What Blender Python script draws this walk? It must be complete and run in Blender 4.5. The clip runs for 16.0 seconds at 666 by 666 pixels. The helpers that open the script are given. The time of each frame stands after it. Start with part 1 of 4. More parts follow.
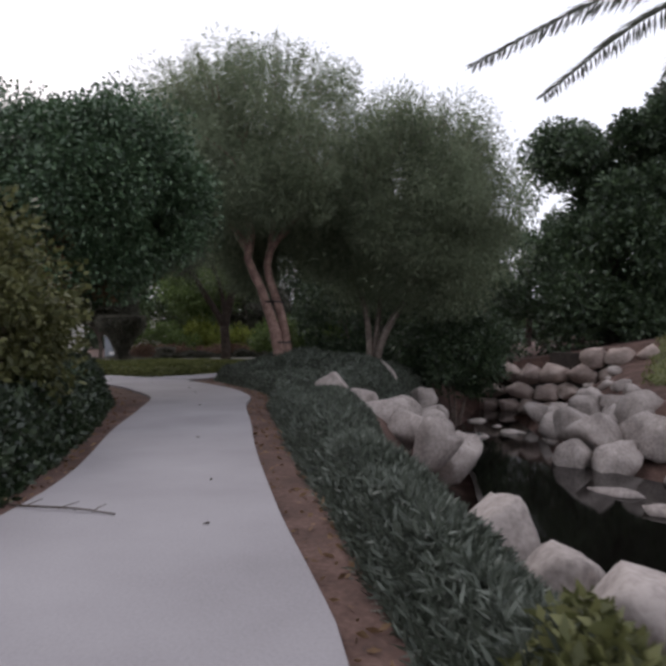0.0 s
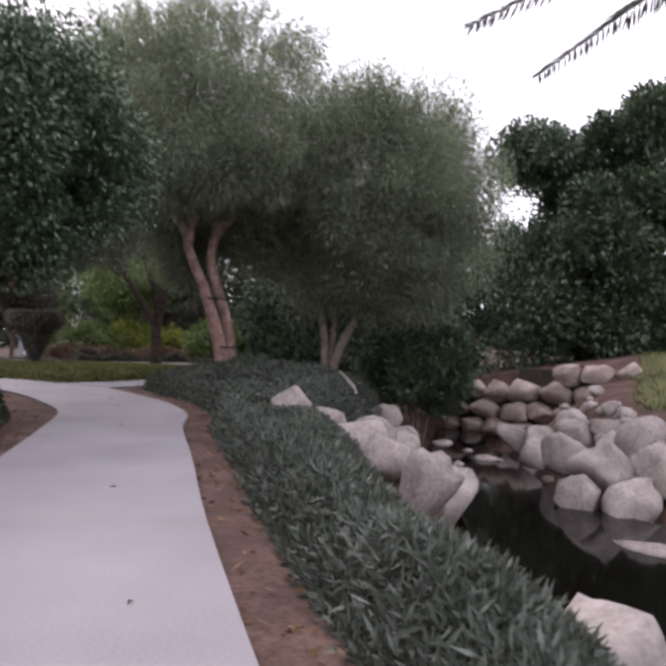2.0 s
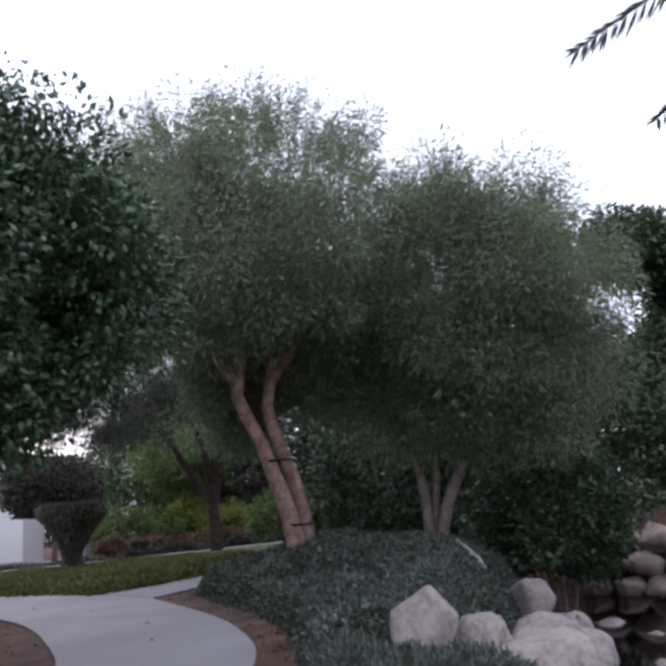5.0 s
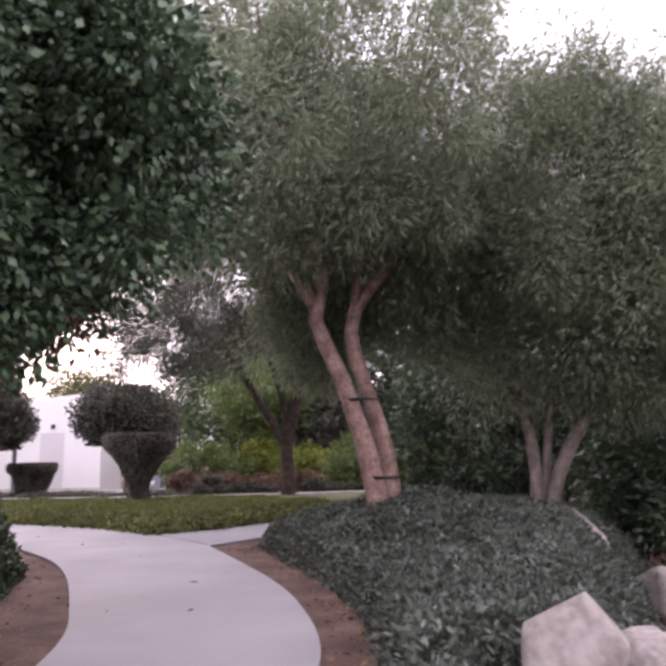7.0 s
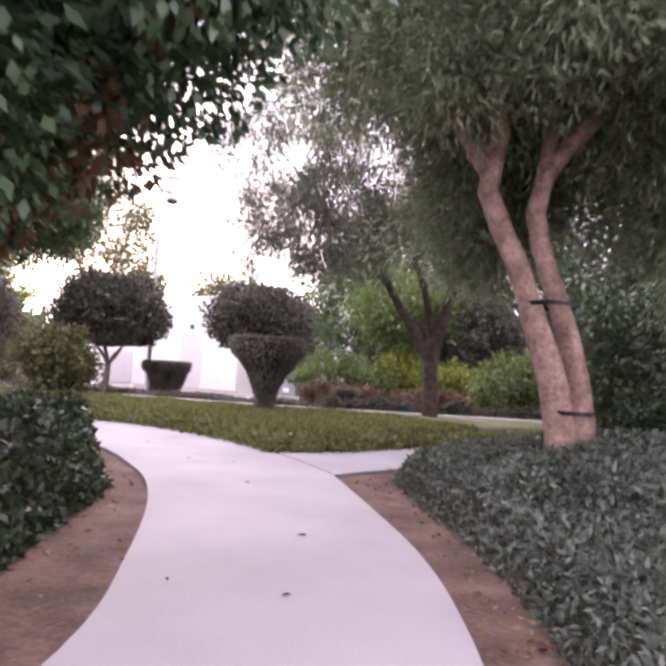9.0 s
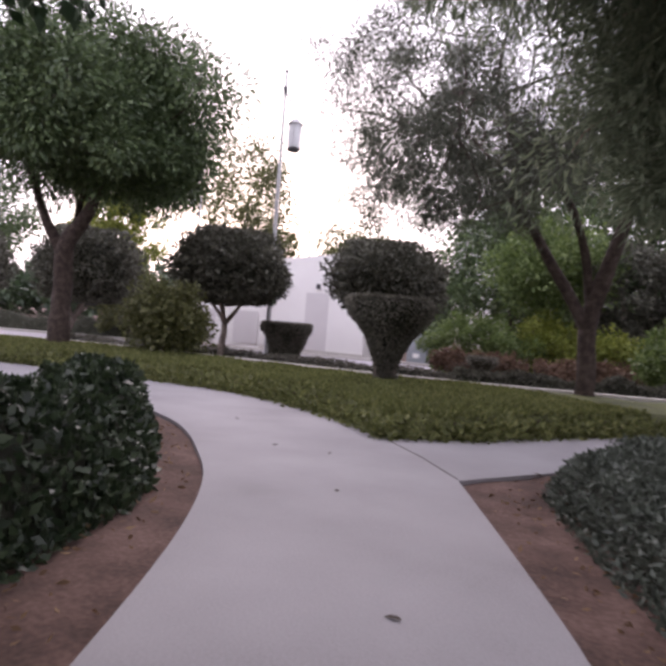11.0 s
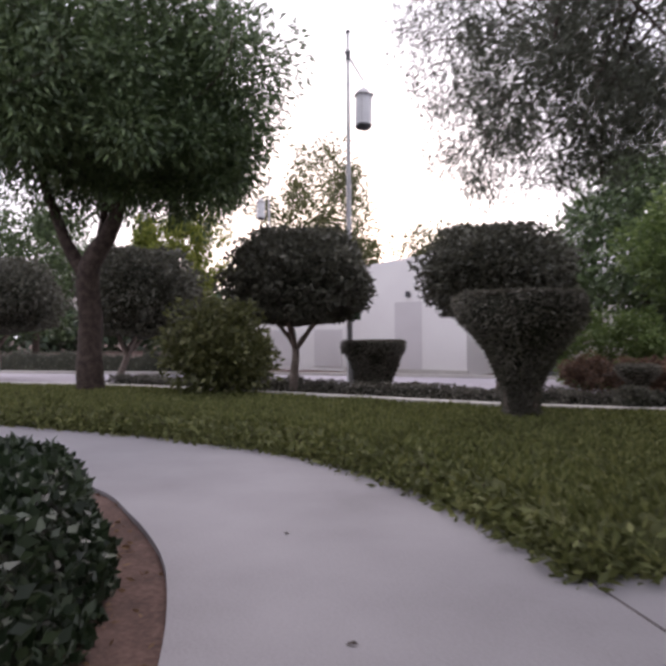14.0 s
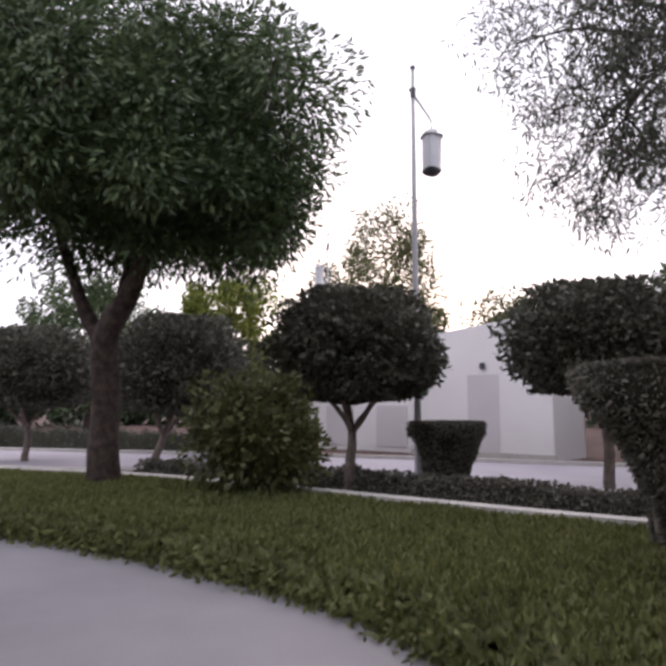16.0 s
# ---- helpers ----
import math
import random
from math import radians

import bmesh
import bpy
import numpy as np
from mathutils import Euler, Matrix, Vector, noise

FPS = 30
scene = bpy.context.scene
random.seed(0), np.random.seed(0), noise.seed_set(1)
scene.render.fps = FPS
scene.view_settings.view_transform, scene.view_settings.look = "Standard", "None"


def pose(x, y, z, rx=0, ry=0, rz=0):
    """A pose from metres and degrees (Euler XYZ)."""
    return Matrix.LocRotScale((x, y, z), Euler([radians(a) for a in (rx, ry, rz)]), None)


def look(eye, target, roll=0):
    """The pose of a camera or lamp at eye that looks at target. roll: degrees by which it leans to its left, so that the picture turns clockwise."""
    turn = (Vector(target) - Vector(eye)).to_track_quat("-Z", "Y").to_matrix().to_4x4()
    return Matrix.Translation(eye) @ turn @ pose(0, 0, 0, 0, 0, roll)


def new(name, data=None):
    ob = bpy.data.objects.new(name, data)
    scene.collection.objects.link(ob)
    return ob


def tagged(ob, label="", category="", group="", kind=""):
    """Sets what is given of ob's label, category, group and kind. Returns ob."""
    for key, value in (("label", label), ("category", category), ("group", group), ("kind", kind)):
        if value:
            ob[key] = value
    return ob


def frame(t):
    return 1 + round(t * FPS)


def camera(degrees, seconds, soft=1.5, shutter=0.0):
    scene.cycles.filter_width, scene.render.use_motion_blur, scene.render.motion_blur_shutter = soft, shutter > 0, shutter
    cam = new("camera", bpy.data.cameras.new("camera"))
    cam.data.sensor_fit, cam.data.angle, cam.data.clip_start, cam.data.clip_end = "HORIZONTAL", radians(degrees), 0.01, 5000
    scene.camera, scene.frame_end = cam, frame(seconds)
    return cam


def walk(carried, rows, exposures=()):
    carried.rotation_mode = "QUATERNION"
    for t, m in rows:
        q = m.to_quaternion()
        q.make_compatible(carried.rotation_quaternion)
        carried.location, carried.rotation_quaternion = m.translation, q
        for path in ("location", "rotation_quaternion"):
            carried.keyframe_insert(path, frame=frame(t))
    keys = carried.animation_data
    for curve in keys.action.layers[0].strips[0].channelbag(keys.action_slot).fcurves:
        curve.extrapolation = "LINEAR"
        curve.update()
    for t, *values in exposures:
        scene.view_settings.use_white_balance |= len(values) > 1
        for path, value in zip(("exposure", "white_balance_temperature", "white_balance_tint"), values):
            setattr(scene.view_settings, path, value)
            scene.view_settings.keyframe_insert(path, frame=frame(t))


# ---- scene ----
cam = camera(51.2, 16.0, soft=3.6, shutter=0.5)
PATH = [
    (0, (3.733, 0.786, 1.101), (3.248, 2.726, 1.115), -0.3),
    (0.5, (3.466, 1.306, 1.055), (3.038, 3.259, 1.068), -1.8),
    (1, (3.164, 1.965, 1.046), (2.727, 3.917, 1.07), -3.6),
    (1.5, (2.925, 2.487, 1.073), (2.562, 4.45, 1.197), 1.8),
    (2, (2.716, 3.079, 1.079), (2.421, 5.057, 1.117), 1.6),
    (2.5, (2.452, 3.743, 1.165), (2.248, 5.732, 1.134), 2.0),
    (3, (2.244, 4.306, 1.093), (2.124, 6.302, 1.131), -0.0),
    (3.5, (1.976, 5.009, 1.153), (1.921, 7.003, 1.303), -4.9),
    (4, (1.861, 5.522, 1.18), (1.579, 7.459, 1.591), -6.1),
    (4.5, (1.705, 5.983, 1.21), (1.331, 7.887, 1.692), -6.2),
    (7, (0.888, 8.407, 1.268), (0.214, 10.257, 1.62), -1.0),
    (7.5, (0.549, 8.842, 1.357), (-0.233, 10.671, 1.561), -3.6),
    (8, (0.278, 9.466, 1.367), (-0.561, 11.27, 1.569), -0.1),
    (8.5, (0.036, 10.043, 1.274), (-0.89, 11.803, 1.49), 0.1),
    (9, (-0.202, 10.566, 1.27), (-1.249, 12.266, 1.376), 3.3),
    (9.5, (-0.52, 11.09, 1.277), (-1.546, 12.807, 1.312), 1.6),
    (10, (-0.742, 11.537, 1.301), (-1.916, 13.156, 1.307), 4.7),
    (12.5, (-2.712, 14.065, 1.327), (-4.179, 15.424, 1.291), 1.6),
    (13, (-3.311, 14.601, 1.301), (-4.746, 15.994, 1.276), 1.2),
    (13.5, (-3.722, 15.094, 1.379), (-5.217, 16.422, 1.408), -1.4),
    (14, (-4.261, 15.448, 1.39), (-5.796, 16.731, 1.395), -0.4),
    (14.5, (-4.761, 15.918, 1.438), (-6.355, 17.125, 1.414), -0.5),
    (15, (-5.175, 16.263, 1.455), (-6.765, 17.473, 1.539), -2.6),
    (15.5, (-5.793, 16.762, 1.405), (-7.462, 17.852, 1.57), 0.2),
    (16, (-6.29, 17.137, 1.531), (-7.925, 18.268, 1.744), -0.1),
]
EXPOSURES = [(0.0, 0.05, 6400, 16), (0.5, 0.45, 6430, 18), (1.5, 0.75, 6500, 22), (3.0, 0.85, 6500, 26), (3.7, 0.82, 6400, 24), (4.5, 0.5, 5700, 15), (4.7, 0.5, 5750, 16), (7.0, 1.4, 6600, 33), (7.5, 2.1, 6600, 33), (8.0, 2.3, 6600, 34), (8.5, 2.15, 6600, 35), (9.0, 1.95, 6600, 36), (9.5, 1.75, 6600, 35), (10.0, 1.4, 6500, 32), (12.5, 0.7, 6450, 24), (16.0, 0.4, 6400, 22)]
walk(cam, [(t, look(eye, target, roll)) for t, eye, target, roll in PATH], EXPOSURES)

# ---- world and light ----
world = bpy.data.worlds.new("dusk_sky")
scene.world = world
world.use_nodes = True
wt = world.node_tree
wt.nodes.clear()
sky = wt.nodes.new("ShaderNodeTexSky")
sky.sky_type = "NISHITA"
sky.sun_disc = False
sky.sun_elevation = radians(9)
sky.sun_rotation = radians(-50)
sky.dust_density = 4.0
sky_bg = wt.nodes.new("ShaderNodeBackground")
sky_bg.inputs["Strength"].default_value = 0.10
cloud_bg = wt.nodes.new("ShaderNodeBackground")
cloud_bg.inputs["Color"].default_value = (0.90, 0.93, 1.0, 1)
cloud_bg.inputs["Strength"].default_value = 1.3
veil = wt.nodes.new("ShaderNodeMixShader")
veil.inputs[0].default_value = 0.86
wout = wt.nodes.new("ShaderNodeOutputWorld")
wt.links.new(sky.outputs[0], sky_bg.inputs["Color"])
wt.links.new(sky_bg.outputs[0], veil.inputs[1])
wt.links.new(cloud_bg.outputs[0], veil.inputs[2])
wt.links.new(veil.outputs[0], wout.inputs["Surface"])
sun_data = bpy.data.lights.new("sun", "SUN")
sun_data.energy = 0.7
sun_data.angle = radians(25)
sun_data.color = (1.0, 0.93, 0.86)
sun = new("sun", sun_data)
sun.matrix_world = look((-20, 25, 30), (0, 8, 0))


# ---- materials ----
def mat(name, stops, rough=0.7, scale=4.0, bump=0.0, fine=40.0, island=False, translucent=0.0, spec=0.3, metal=0.0, random_piece=0.0):
    """Noise-mixed colours at two scales, with fine bump."""
    m = bpy.data.materials.new(name)
    m.use_nodes = True
    t = m.node_tree
    n, l = t.nodes, t.links
    p = n["Principled BSDF"]
    p.inputs["Roughness"].default_value = rough
    p.inputs["Metallic"].default_value = metal
    p.inputs["Specular IOR Level"].default_value = spec
    co = n.new("ShaderNodeTexCoord")
    big = n.new("ShaderNodeTexNoise")
    big.inputs["Scale"].default_value = scale
    big.inputs["Detail"].default_value = 6
    l.new(co.outputs["Object"], big.inputs["Vector"])
    small = n.new("ShaderNodeTexNoise")
    small.inputs["Scale"].default_value = fine
    small.inputs["Detail"].default_value = 4
    l.new(co.outputs["Object"], small.inputs["Vector"])
    mixf = n.new("ShaderNodeMath")
    mixf.operation = "MULTIPLY_ADD"
    mixf.inputs[1].default_value = 0.4
    l.new(small.outputs["Fac"], mixf.inputs[0])
    half = n.new("ShaderNodeMath")
    half.operation = "MULTIPLY"
    half.inputs[1].default_value = 0.6
    l.new(big.outputs["Fac"], half.inputs[0])
    l.new(half.outputs[0], mixf.inputs[2])
    drive = mixf.outputs[0]
    if island:
        geo = n.new("ShaderNodeNewGeometry")
        isl = n.new("ShaderNodeMath")
        isl.operation = "MULTIPLY_ADD"
        isl.inputs[1].default_value = 0.5
        l.new(geo.outputs["Random Per Island"], isl.inputs[0])
        h2 = n.new("ShaderNodeMath")
        h2.operation = "MULTIPLY"
        h2.inputs[1].default_value = 0.5
        l.new(drive, h2.inputs[0])
        l.new(h2.outputs[0], isl.inputs[2])
        drive = isl.outputs[0]
    if random_piece:
        info = n.new("ShaderNodeObjectInfo")
        ad = n.new("ShaderNodeMath")
        ad.operation = "MULTIPLY_ADD"
        ad.inputs[1].default_value = random_piece
        l.new(info.outputs["Random"], ad.inputs[0])
        l.new(drive, ad.inputs[2])
        drive = ad.outputs[0]
    ramp = n.new("ShaderNodeValToRGB")
    e = ramp.color_ramp.elements
    while len(e) < len(stops):
        e.new(0.5)
    lo, hi = (0.15, 0.85) if island else (0.32, 0.68)
    for i, c in enumerate(stops):
        e[i].position = lo + (hi - lo) * i / (len(stops) - 1)
        e[i].color = (*c, 1)
    l.new(drive, ramp.inputs["Fac"])
    l.new(ramp.outputs["Color"], p.inputs["Base Color"])
    if bump:
        b = n.new("ShaderNodeBump")
        b.inputs["Strength"].default_value = bump
        b.inputs["Distance"].default_value = 0.02
        l.new(mixf.outputs[0], b.inputs["Height"])
        l.new(b.outputs["Normal"], p.inputs["Normal"])
    if translucent:
        tr = n.new("ShaderNodeBsdfTranslucent")
        l.new(ramp.outputs["Color"], tr.inputs["Color"])
        mx = n.new("ShaderNodeMixShader")
        mx.inputs[0].default_value = translucent
        l.new(p.outputs[0], mx.inputs[1])
        l.new(tr.outputs[0], mx.inputs[2])
        l.new(mx.outputs[0], n["Material Output"].inputs["Surface"])
    return m


M_PATH = mat("concrete_path", [(0.215, 0.2, 0.208), (0.265, 0.249, 0.258), (0.305, 0.288, 0.297)], 0.85, 0.9, 0.15, 60)
M_SOIL = mat("red_soil", [(0.038, 0.023, 0.018), (0.086, 0.05, 0.04), (0.16, 0.1, 0.082)], 0.95, 2.2, 0.8, 30)
M_KERB = mat("pale_kerb", [(0.4, 0.38, 0.35), (0.55, 0.52, 0.48)], 0.9, 3, 0.3, 40)
M_ROAD = mat("road_paving", [(0.30, 0.275, 0.30), (0.38, 0.35, 0.38)], 0.85, 0.6, 0.2, 30)
M_ROCK = mat("limestone", [(0.12, 0.10, 0.094), (0.26, 0.225, 0.207), (0.40, 0.35, 0.325)], 0.85, 2.4, 0.7, 18, random_piece=0.12)
M_WALLROCK = mat("pinkish_fieldstone", [(0.13, 0.10, 0.09), (0.30, 0.235, 0.21), (0.44, 0.36, 0.32)], 0.88, 3.0, 0.8, 16, random_piece=0.15)
M_MORTAR = mat("dark_mortar", [(0.03, 0.025, 0.022), (0.08, 0.065, 0.055)], 0.95, 5, 0.6, 30)
M_BARK_PINK = mat("pink_bark", [(0.09, 0.055, 0.045), (0.25, 0.155, 0.127), (0.43, 0.3, 0.25)], 0.8, 5, 0.9, 26)
M_BARK_DARK = mat("dark_bark", [(0.025, 0.018, 0.015), (0.07, 0.05, 0.042), (0.13, 0.10, 0.085)], 0.9, 8, 1.0, 40)
M_BARK_GREY = mat("grey_bark", [(0.09, 0.07, 0.06), (0.2, 0.16, 0.135), (0.3, 0.25, 0.22)], 0.85, 7, 0.8, 40)
M_FEATHER = mat("feathery_leaf", [(0.085, 0.108, 0.066), (0.20, 0.24, 0.15), (0.35, 0.39, 0.26)], 0.6, 0.5, 0, 6, True, 0.42)
M_FEATHER_DARK = mat("weeping_leaf", [(0.039, 0.0429, 0.0312), (0.0878, 0.0975, 0.0702), (0.176, 0.186, 0.137)], 0.6, 0.5, 0, 6, True, 0.22)
M_FICUS = mat("broad_leaf", [(0.0203, 0.0435, 0.0203), (0.058, 0.109, 0.0508), (0.145, 0.217, 0.116)], 0.42, 0.6, 0, 6, True, 0.08, 0.5)
M_DARKLEAF = mat("dark_glossy_leaf", [(0.0207, 0.0345, 0.019), (0.0517, 0.0828, 0.0414), (0.121, 0.172, 0.0862)], 0.42, 0.6, 0, 6, True, 0.2, 0.5)
M_MIDLEAF = mat("tree_leaf", [(0.0275, 0.0482, 0.019), (0.0687, 0.107, 0.0413), (0.154, 0.207, 0.0857)], 0.5, 0.5, 0, 6, True, 0.18, 0.4)
M_BED = mat("greygreen_bed_leaf", [(0.025, 0.032, 0.023), (0.078, 0.092, 0.07), (0.21, 0.235, 0.195)], 0.5, 0.8, 0, 6, True, 0.2, 0.4)
M_HEDGE = mat("hedge_leaf", [(0.0095, 0.0175, 0.0088), (0.026, 0.043, 0.02), (0.072, 0.1, 0.05)], 0.45, 0.8, 0, 6, True, 0.2, 0.5)
M_CLIP = mat("clipped_leaf", [(0.034, 0.034, 0.026), (0.086, 0.086, 0.064), (0.18, 0.175, 0.135)], 0.6, 0.8, 0, 6, True, 0.2)
M_TOPIARY = mat("clipped_fine_leaf", [(0.062, 0.057, 0.046), (0.145, 0.135, 0.108), (0.26, 0.245, 0.2)], 0.65, 1.2, 0, 6, True, 0.15)
M_GRASS = mat("groundcover_blade", [(0.0525, 0.057, 0.018), (0.128, 0.143, 0.045), (0.255, 0.255, 0.0975)], 0.65, 0.5, 0, 6, True, 0.25)
M_TURF = mat("turf", [(0.03, 0.0324, 0.0144), (0.084, 0.09, 0.0336), (0.132, 0.132, 0.054)], 0.9, 1.2, 0.8, 25)
M_YELLOW = mat("yellow_green_leaf", [(0.072, 0.096, 0.0168), (0.192, 0.228, 0.042), (0.384, 0.396, 0.096)], 0.5, 0.6, 0, 6, True, 0.4)
M_BRIGHT = mat("bright_green_leaf", [(0.045, 0.075, 0.02), (0.115, 0.165, 0.05), (0.22, 0.28, 0.10)], 0.5, 0.6, 0, 6, True, 0.35)
M_RED = mat("reddish_plant", [(0.06, 0.038, 0.026), (0.15, 0.09, 0.06), (0.25, 0.16, 0.105)], 0.6, 1, 0, 6, True, 0.2)
M_OLIVE = mat("olive_leaf", [(0.04, 0.044, 0.016), (0.103, 0.11, 0.041), (0.2, 0.2, 0.085)], 0.5, 0.6, 0, 6, True, 0.25)
# near-black fill: shade between leaves put into the colour of inner solids
M_CORE = mat("inner_shade", [(0.018, 0.0195, 0.0135), (0.045, 0.045, 0.03)], 0.95, 3, 0.8, 20)
M_PALM = mat("palm_frond", [(0.05, 0.055, 0.04), (0.10, 0.11, 0.085), (0.18, 0.19, 0.16)], 0.5, 0.8, 0, 6, True, 0.25)
M_BROWNLEAF = mat("dry_leaf", [(0.08, 0.045, 0.025), (0.18, 0.11, 0.06), (0.28, 0.19, 0.11)], 0.8, 1, 0, 8, True, 0.2)
M_PLASTER = mat("white_plaster", [(0.74, 0.71, 0.70), (0.80, 0.78, 0.76)], 0.85, 0.7, 0.1, 50)
M_PANEL = mat("grey_door_paint", [(0.58, 0.55, 0.55), (0.63, 0.60, 0.60)], 0.6, 1.2, 0.05, 40)
M_METAL = mat("painted_grey_metal", [(0.45, 0.44, 0.45), (0.55, 0.54, 0.55)], 0.45, 3, 0.05, 50, spec=0.5)
M_IRON = mat("dark_iron", [(0.06, 0.06, 0.065), (0.12, 0.12, 0.125)], 0.55, 4, 0.2, 40, metal=0.4)
M_FROST = mat("frosted_glass", [(0.72, 0.72, 0.744), (0.84, 0.84, 0.85)], 0.35, 3, 0, 30, translucent=0.4)
M_SHED = mat("grey_sheet_metal", [(0.30, 0.31, 0.36), (0.42, 0.43, 0.48)], 0.6, 0.8, 0.1, 20)
M_TWIG = mat("dry_twig", [(0.04, 0.03, 0.025), (0.09, 0.07, 0.055)], 0.9, 20, 0.3, 60)
M_BAND = mat("black_band", [(0.012, 0.012, 0.012), (0.03, 0.03, 0.03)], 0.6, 10, 0, 40)
M_BIN = mat("grey_cabinet_paint", [(0.22, 0.24, 0.26), (0.3, 0.32, 0.34)], 0.6, 2, 0.05, 30)
M_JOINT = mat("path_joint", [(0.08, 0.07, 0.07), (0.14, 0.12, 0.12)], 0.95, 8, 0.2, 40)

M_WATER = bpy.data.materials.new("pond_water")
M_WATER.use_nodes = True
wp = M_WATER.node_tree.nodes["Principled BSDF"]
wp.inputs["Base Color"].default_value = (0.004, 0.0035, 0.003, 1)
wp.inputs["Roughness"].default_value = 0.06
wp.inputs["IOR"].default_value = 1.33
wp.inputs["Specular IOR Level"].default_value = 0.3
wn = M_WATER.node_tree.nodes.new("ShaderNodeTexNoise")
wn.inputs["Scale"].default_value = 3.0
wb = M_WATER.node_tree.nodes.new("ShaderNodeBump")
wb.inputs["Strength"].default_value = 0.12
wb.inputs["Distance"].default_value = 0.02
M_WATER.node_tree.links.new(wn.outputs["Fac"], wb.inputs["Height"])
M_WATER.node_tree.links.new(wb.outputs["Normal"], wp.inputs["Normal"])


# ---- helpers of the scene ----
RNG = np.random.default_rng(7)


def arrays_mesh(name, verts, faces, material, smooth=False):
    """A mesh from arrays: verts n x 3, faces m x k."""
    verts = np.asarray(verts, np.float32)
    faces = np.asarray(faces, np.int32)
    k = faces.shape[1]
    me = bpy.data.meshes.new(name)
    me.vertices.add(len(verts))
    me.vertices.foreach_set("co", verts.ravel())
    me.loops.add(faces.size)
    me.loops.foreach_set("vertex_index", faces.ravel())
    me.polygons.add(len(faces))
    me.polygons.foreach_set("loop_start", np.arange(0, faces.size, k, dtype=np.int32))
    if smooth:
        me.polygons.foreach_set("use_smooth", np.ones(len(faces), bool))
    me.materials.append(material)
    me.update(calc_edges=True)
    return me


def thing(name, label, category, at=(0, 0, 0), group="", kind=""):
    ob = new(name)
    ob.empty_display_size = 0.2
    ob.location = at
    return tagged(ob, label, category, group, kind)


def attach(name, me, parent, label=""):
    ob = new(name, me)
    ob.parent = parent
    ob.matrix_parent_inverse = Matrix.Translation(parent.location).inverted() if parent.parent is None else Matrix()
    if label:
        ob["label"] = label
    return ob


def part(name, bm, material, parent, label="", smooth=False):
    me = bpy.data.meshes.new(name)
    bm.to_mesh(me)
    bm.free()
    me.materials.append(material)
    if smooth:
        for p in me.polygons:
            p.use_smooth = True
    return attach(name, me, parent, label)


def unit(n):
    v = RNG.normal(size=(n, 3))
    return v / np.linalg.norm(v, axis=1)[:, None]


def leaf_mesh(name, pts, length, width, material, droop=0.0, outward=None, jitter=0.35, along=None):
    """Pointed leaves, one folded rhombus each, at the points."""
    n = len(pts)
    d = unit(n)
    if outward is not None:
        d = d * 0.8 + outward
    if along is not None:
        d = d * 0.35 + along
    d[:, 2] -= droop
    d /= np.linalg.norm(d, axis=1)[:, None] + 1e-9
    s = np.cross(d, unit(n))
    s /= np.linalg.norm(s, axis=1)[:, None] + 1e-9
    k = 1 + jitter * RNG.uniform(-1, 1, n)[:, None]
    up = np.cross(s, d)
    a = pts
    b = pts + d * length * k * 0.45 + s * width * k * 0.5 + up * width * 0.15
    c = pts + d * length * k
    e = pts + d * length * k * 0.45 - s * width * k * 0.5 + up * width * 0.15
    v = np.stack([a, b, c, e], 1).reshape(-1, 3)
    return arrays_mesh(name, v, np.arange(4 * n).reshape(-1, 4), material)


def clumps(n, centre, radii, clusters, spread, shell=0.55, low=-1.0, flat=1.0):
    """Leaf points in clumps through an uneven ellipsoid; gives points and ways outward."""
    c = unit(clusters)
    r = shell + (1 - shell) * RNG.uniform(0, 1, clusters) ** 0.6
    r *= 0.85 + 0.3 * RNG.uniform(0, 1, clusters)
    c = c * r[:, None]
    c[:, 2] = np.maximum(c[:, 2], low + 0.15 * RNG.uniform(0, 1, clusters))
    which = RNG.integers(0, clusters, n)
    size = RNG.uniform(0.55, 1.35, clusters)[which]
    off = RNG.normal(size=(n, 3))
    far = np.linalg.norm(off, axis=1)[:, None]
    off = off * np.minimum(1, 2.1 / far) * (spread * size)[:, None]
    off[:, 2] *= flat
    pts = c[which] * np.array(radii) + off + np.array(centre)
    out = off / (np.linalg.norm(off, axis=1)[:, None] + 1e-6)
    return pts, out, c * np.array(radii) + np.array(centre)


def tubes(branches, sides=8):
    """Tapered tubes as arrays; each branch a list of (point, radius)."""
    V, F = [], []
    for br in branches:
        p = np.array([b[0] for b in br], float)
        base = len(V)
        m = len(p)
        t = np.gradient(p, axis=0)
        t /= np.linalg.norm(t, axis=1)[:, None] + 1e-9
        ref = np.array([0.31, 0.95, 0.05]) if abs(t[0][2]) > 0.7 else np.array([0, 0, 1.0])
        for i in range(m):
            u = np.cross(t[i], ref)
            u /= np.linalg.norm(u) + 1e-9
            w = np.cross(t[i], u)
            for j in range(sides):
                a = 2 * math.pi * j / sides
                rr = br[i][1] * (1 + 0.12 * math.sin(3 * a + i * 1.3))
                V.append(p[i] + (u * math.cos(a) + w * math.sin(a)) * rr)
        for i in range(m - 1):
            for j in range(sides):
                j2 = (j + 1) % sides
                F.append((base + i * sides + j, base + i * sides + j2, base + (i + 1) * sides + j2, base + (i + 1) * sides + j))
    return np.array(V), np.array(F)


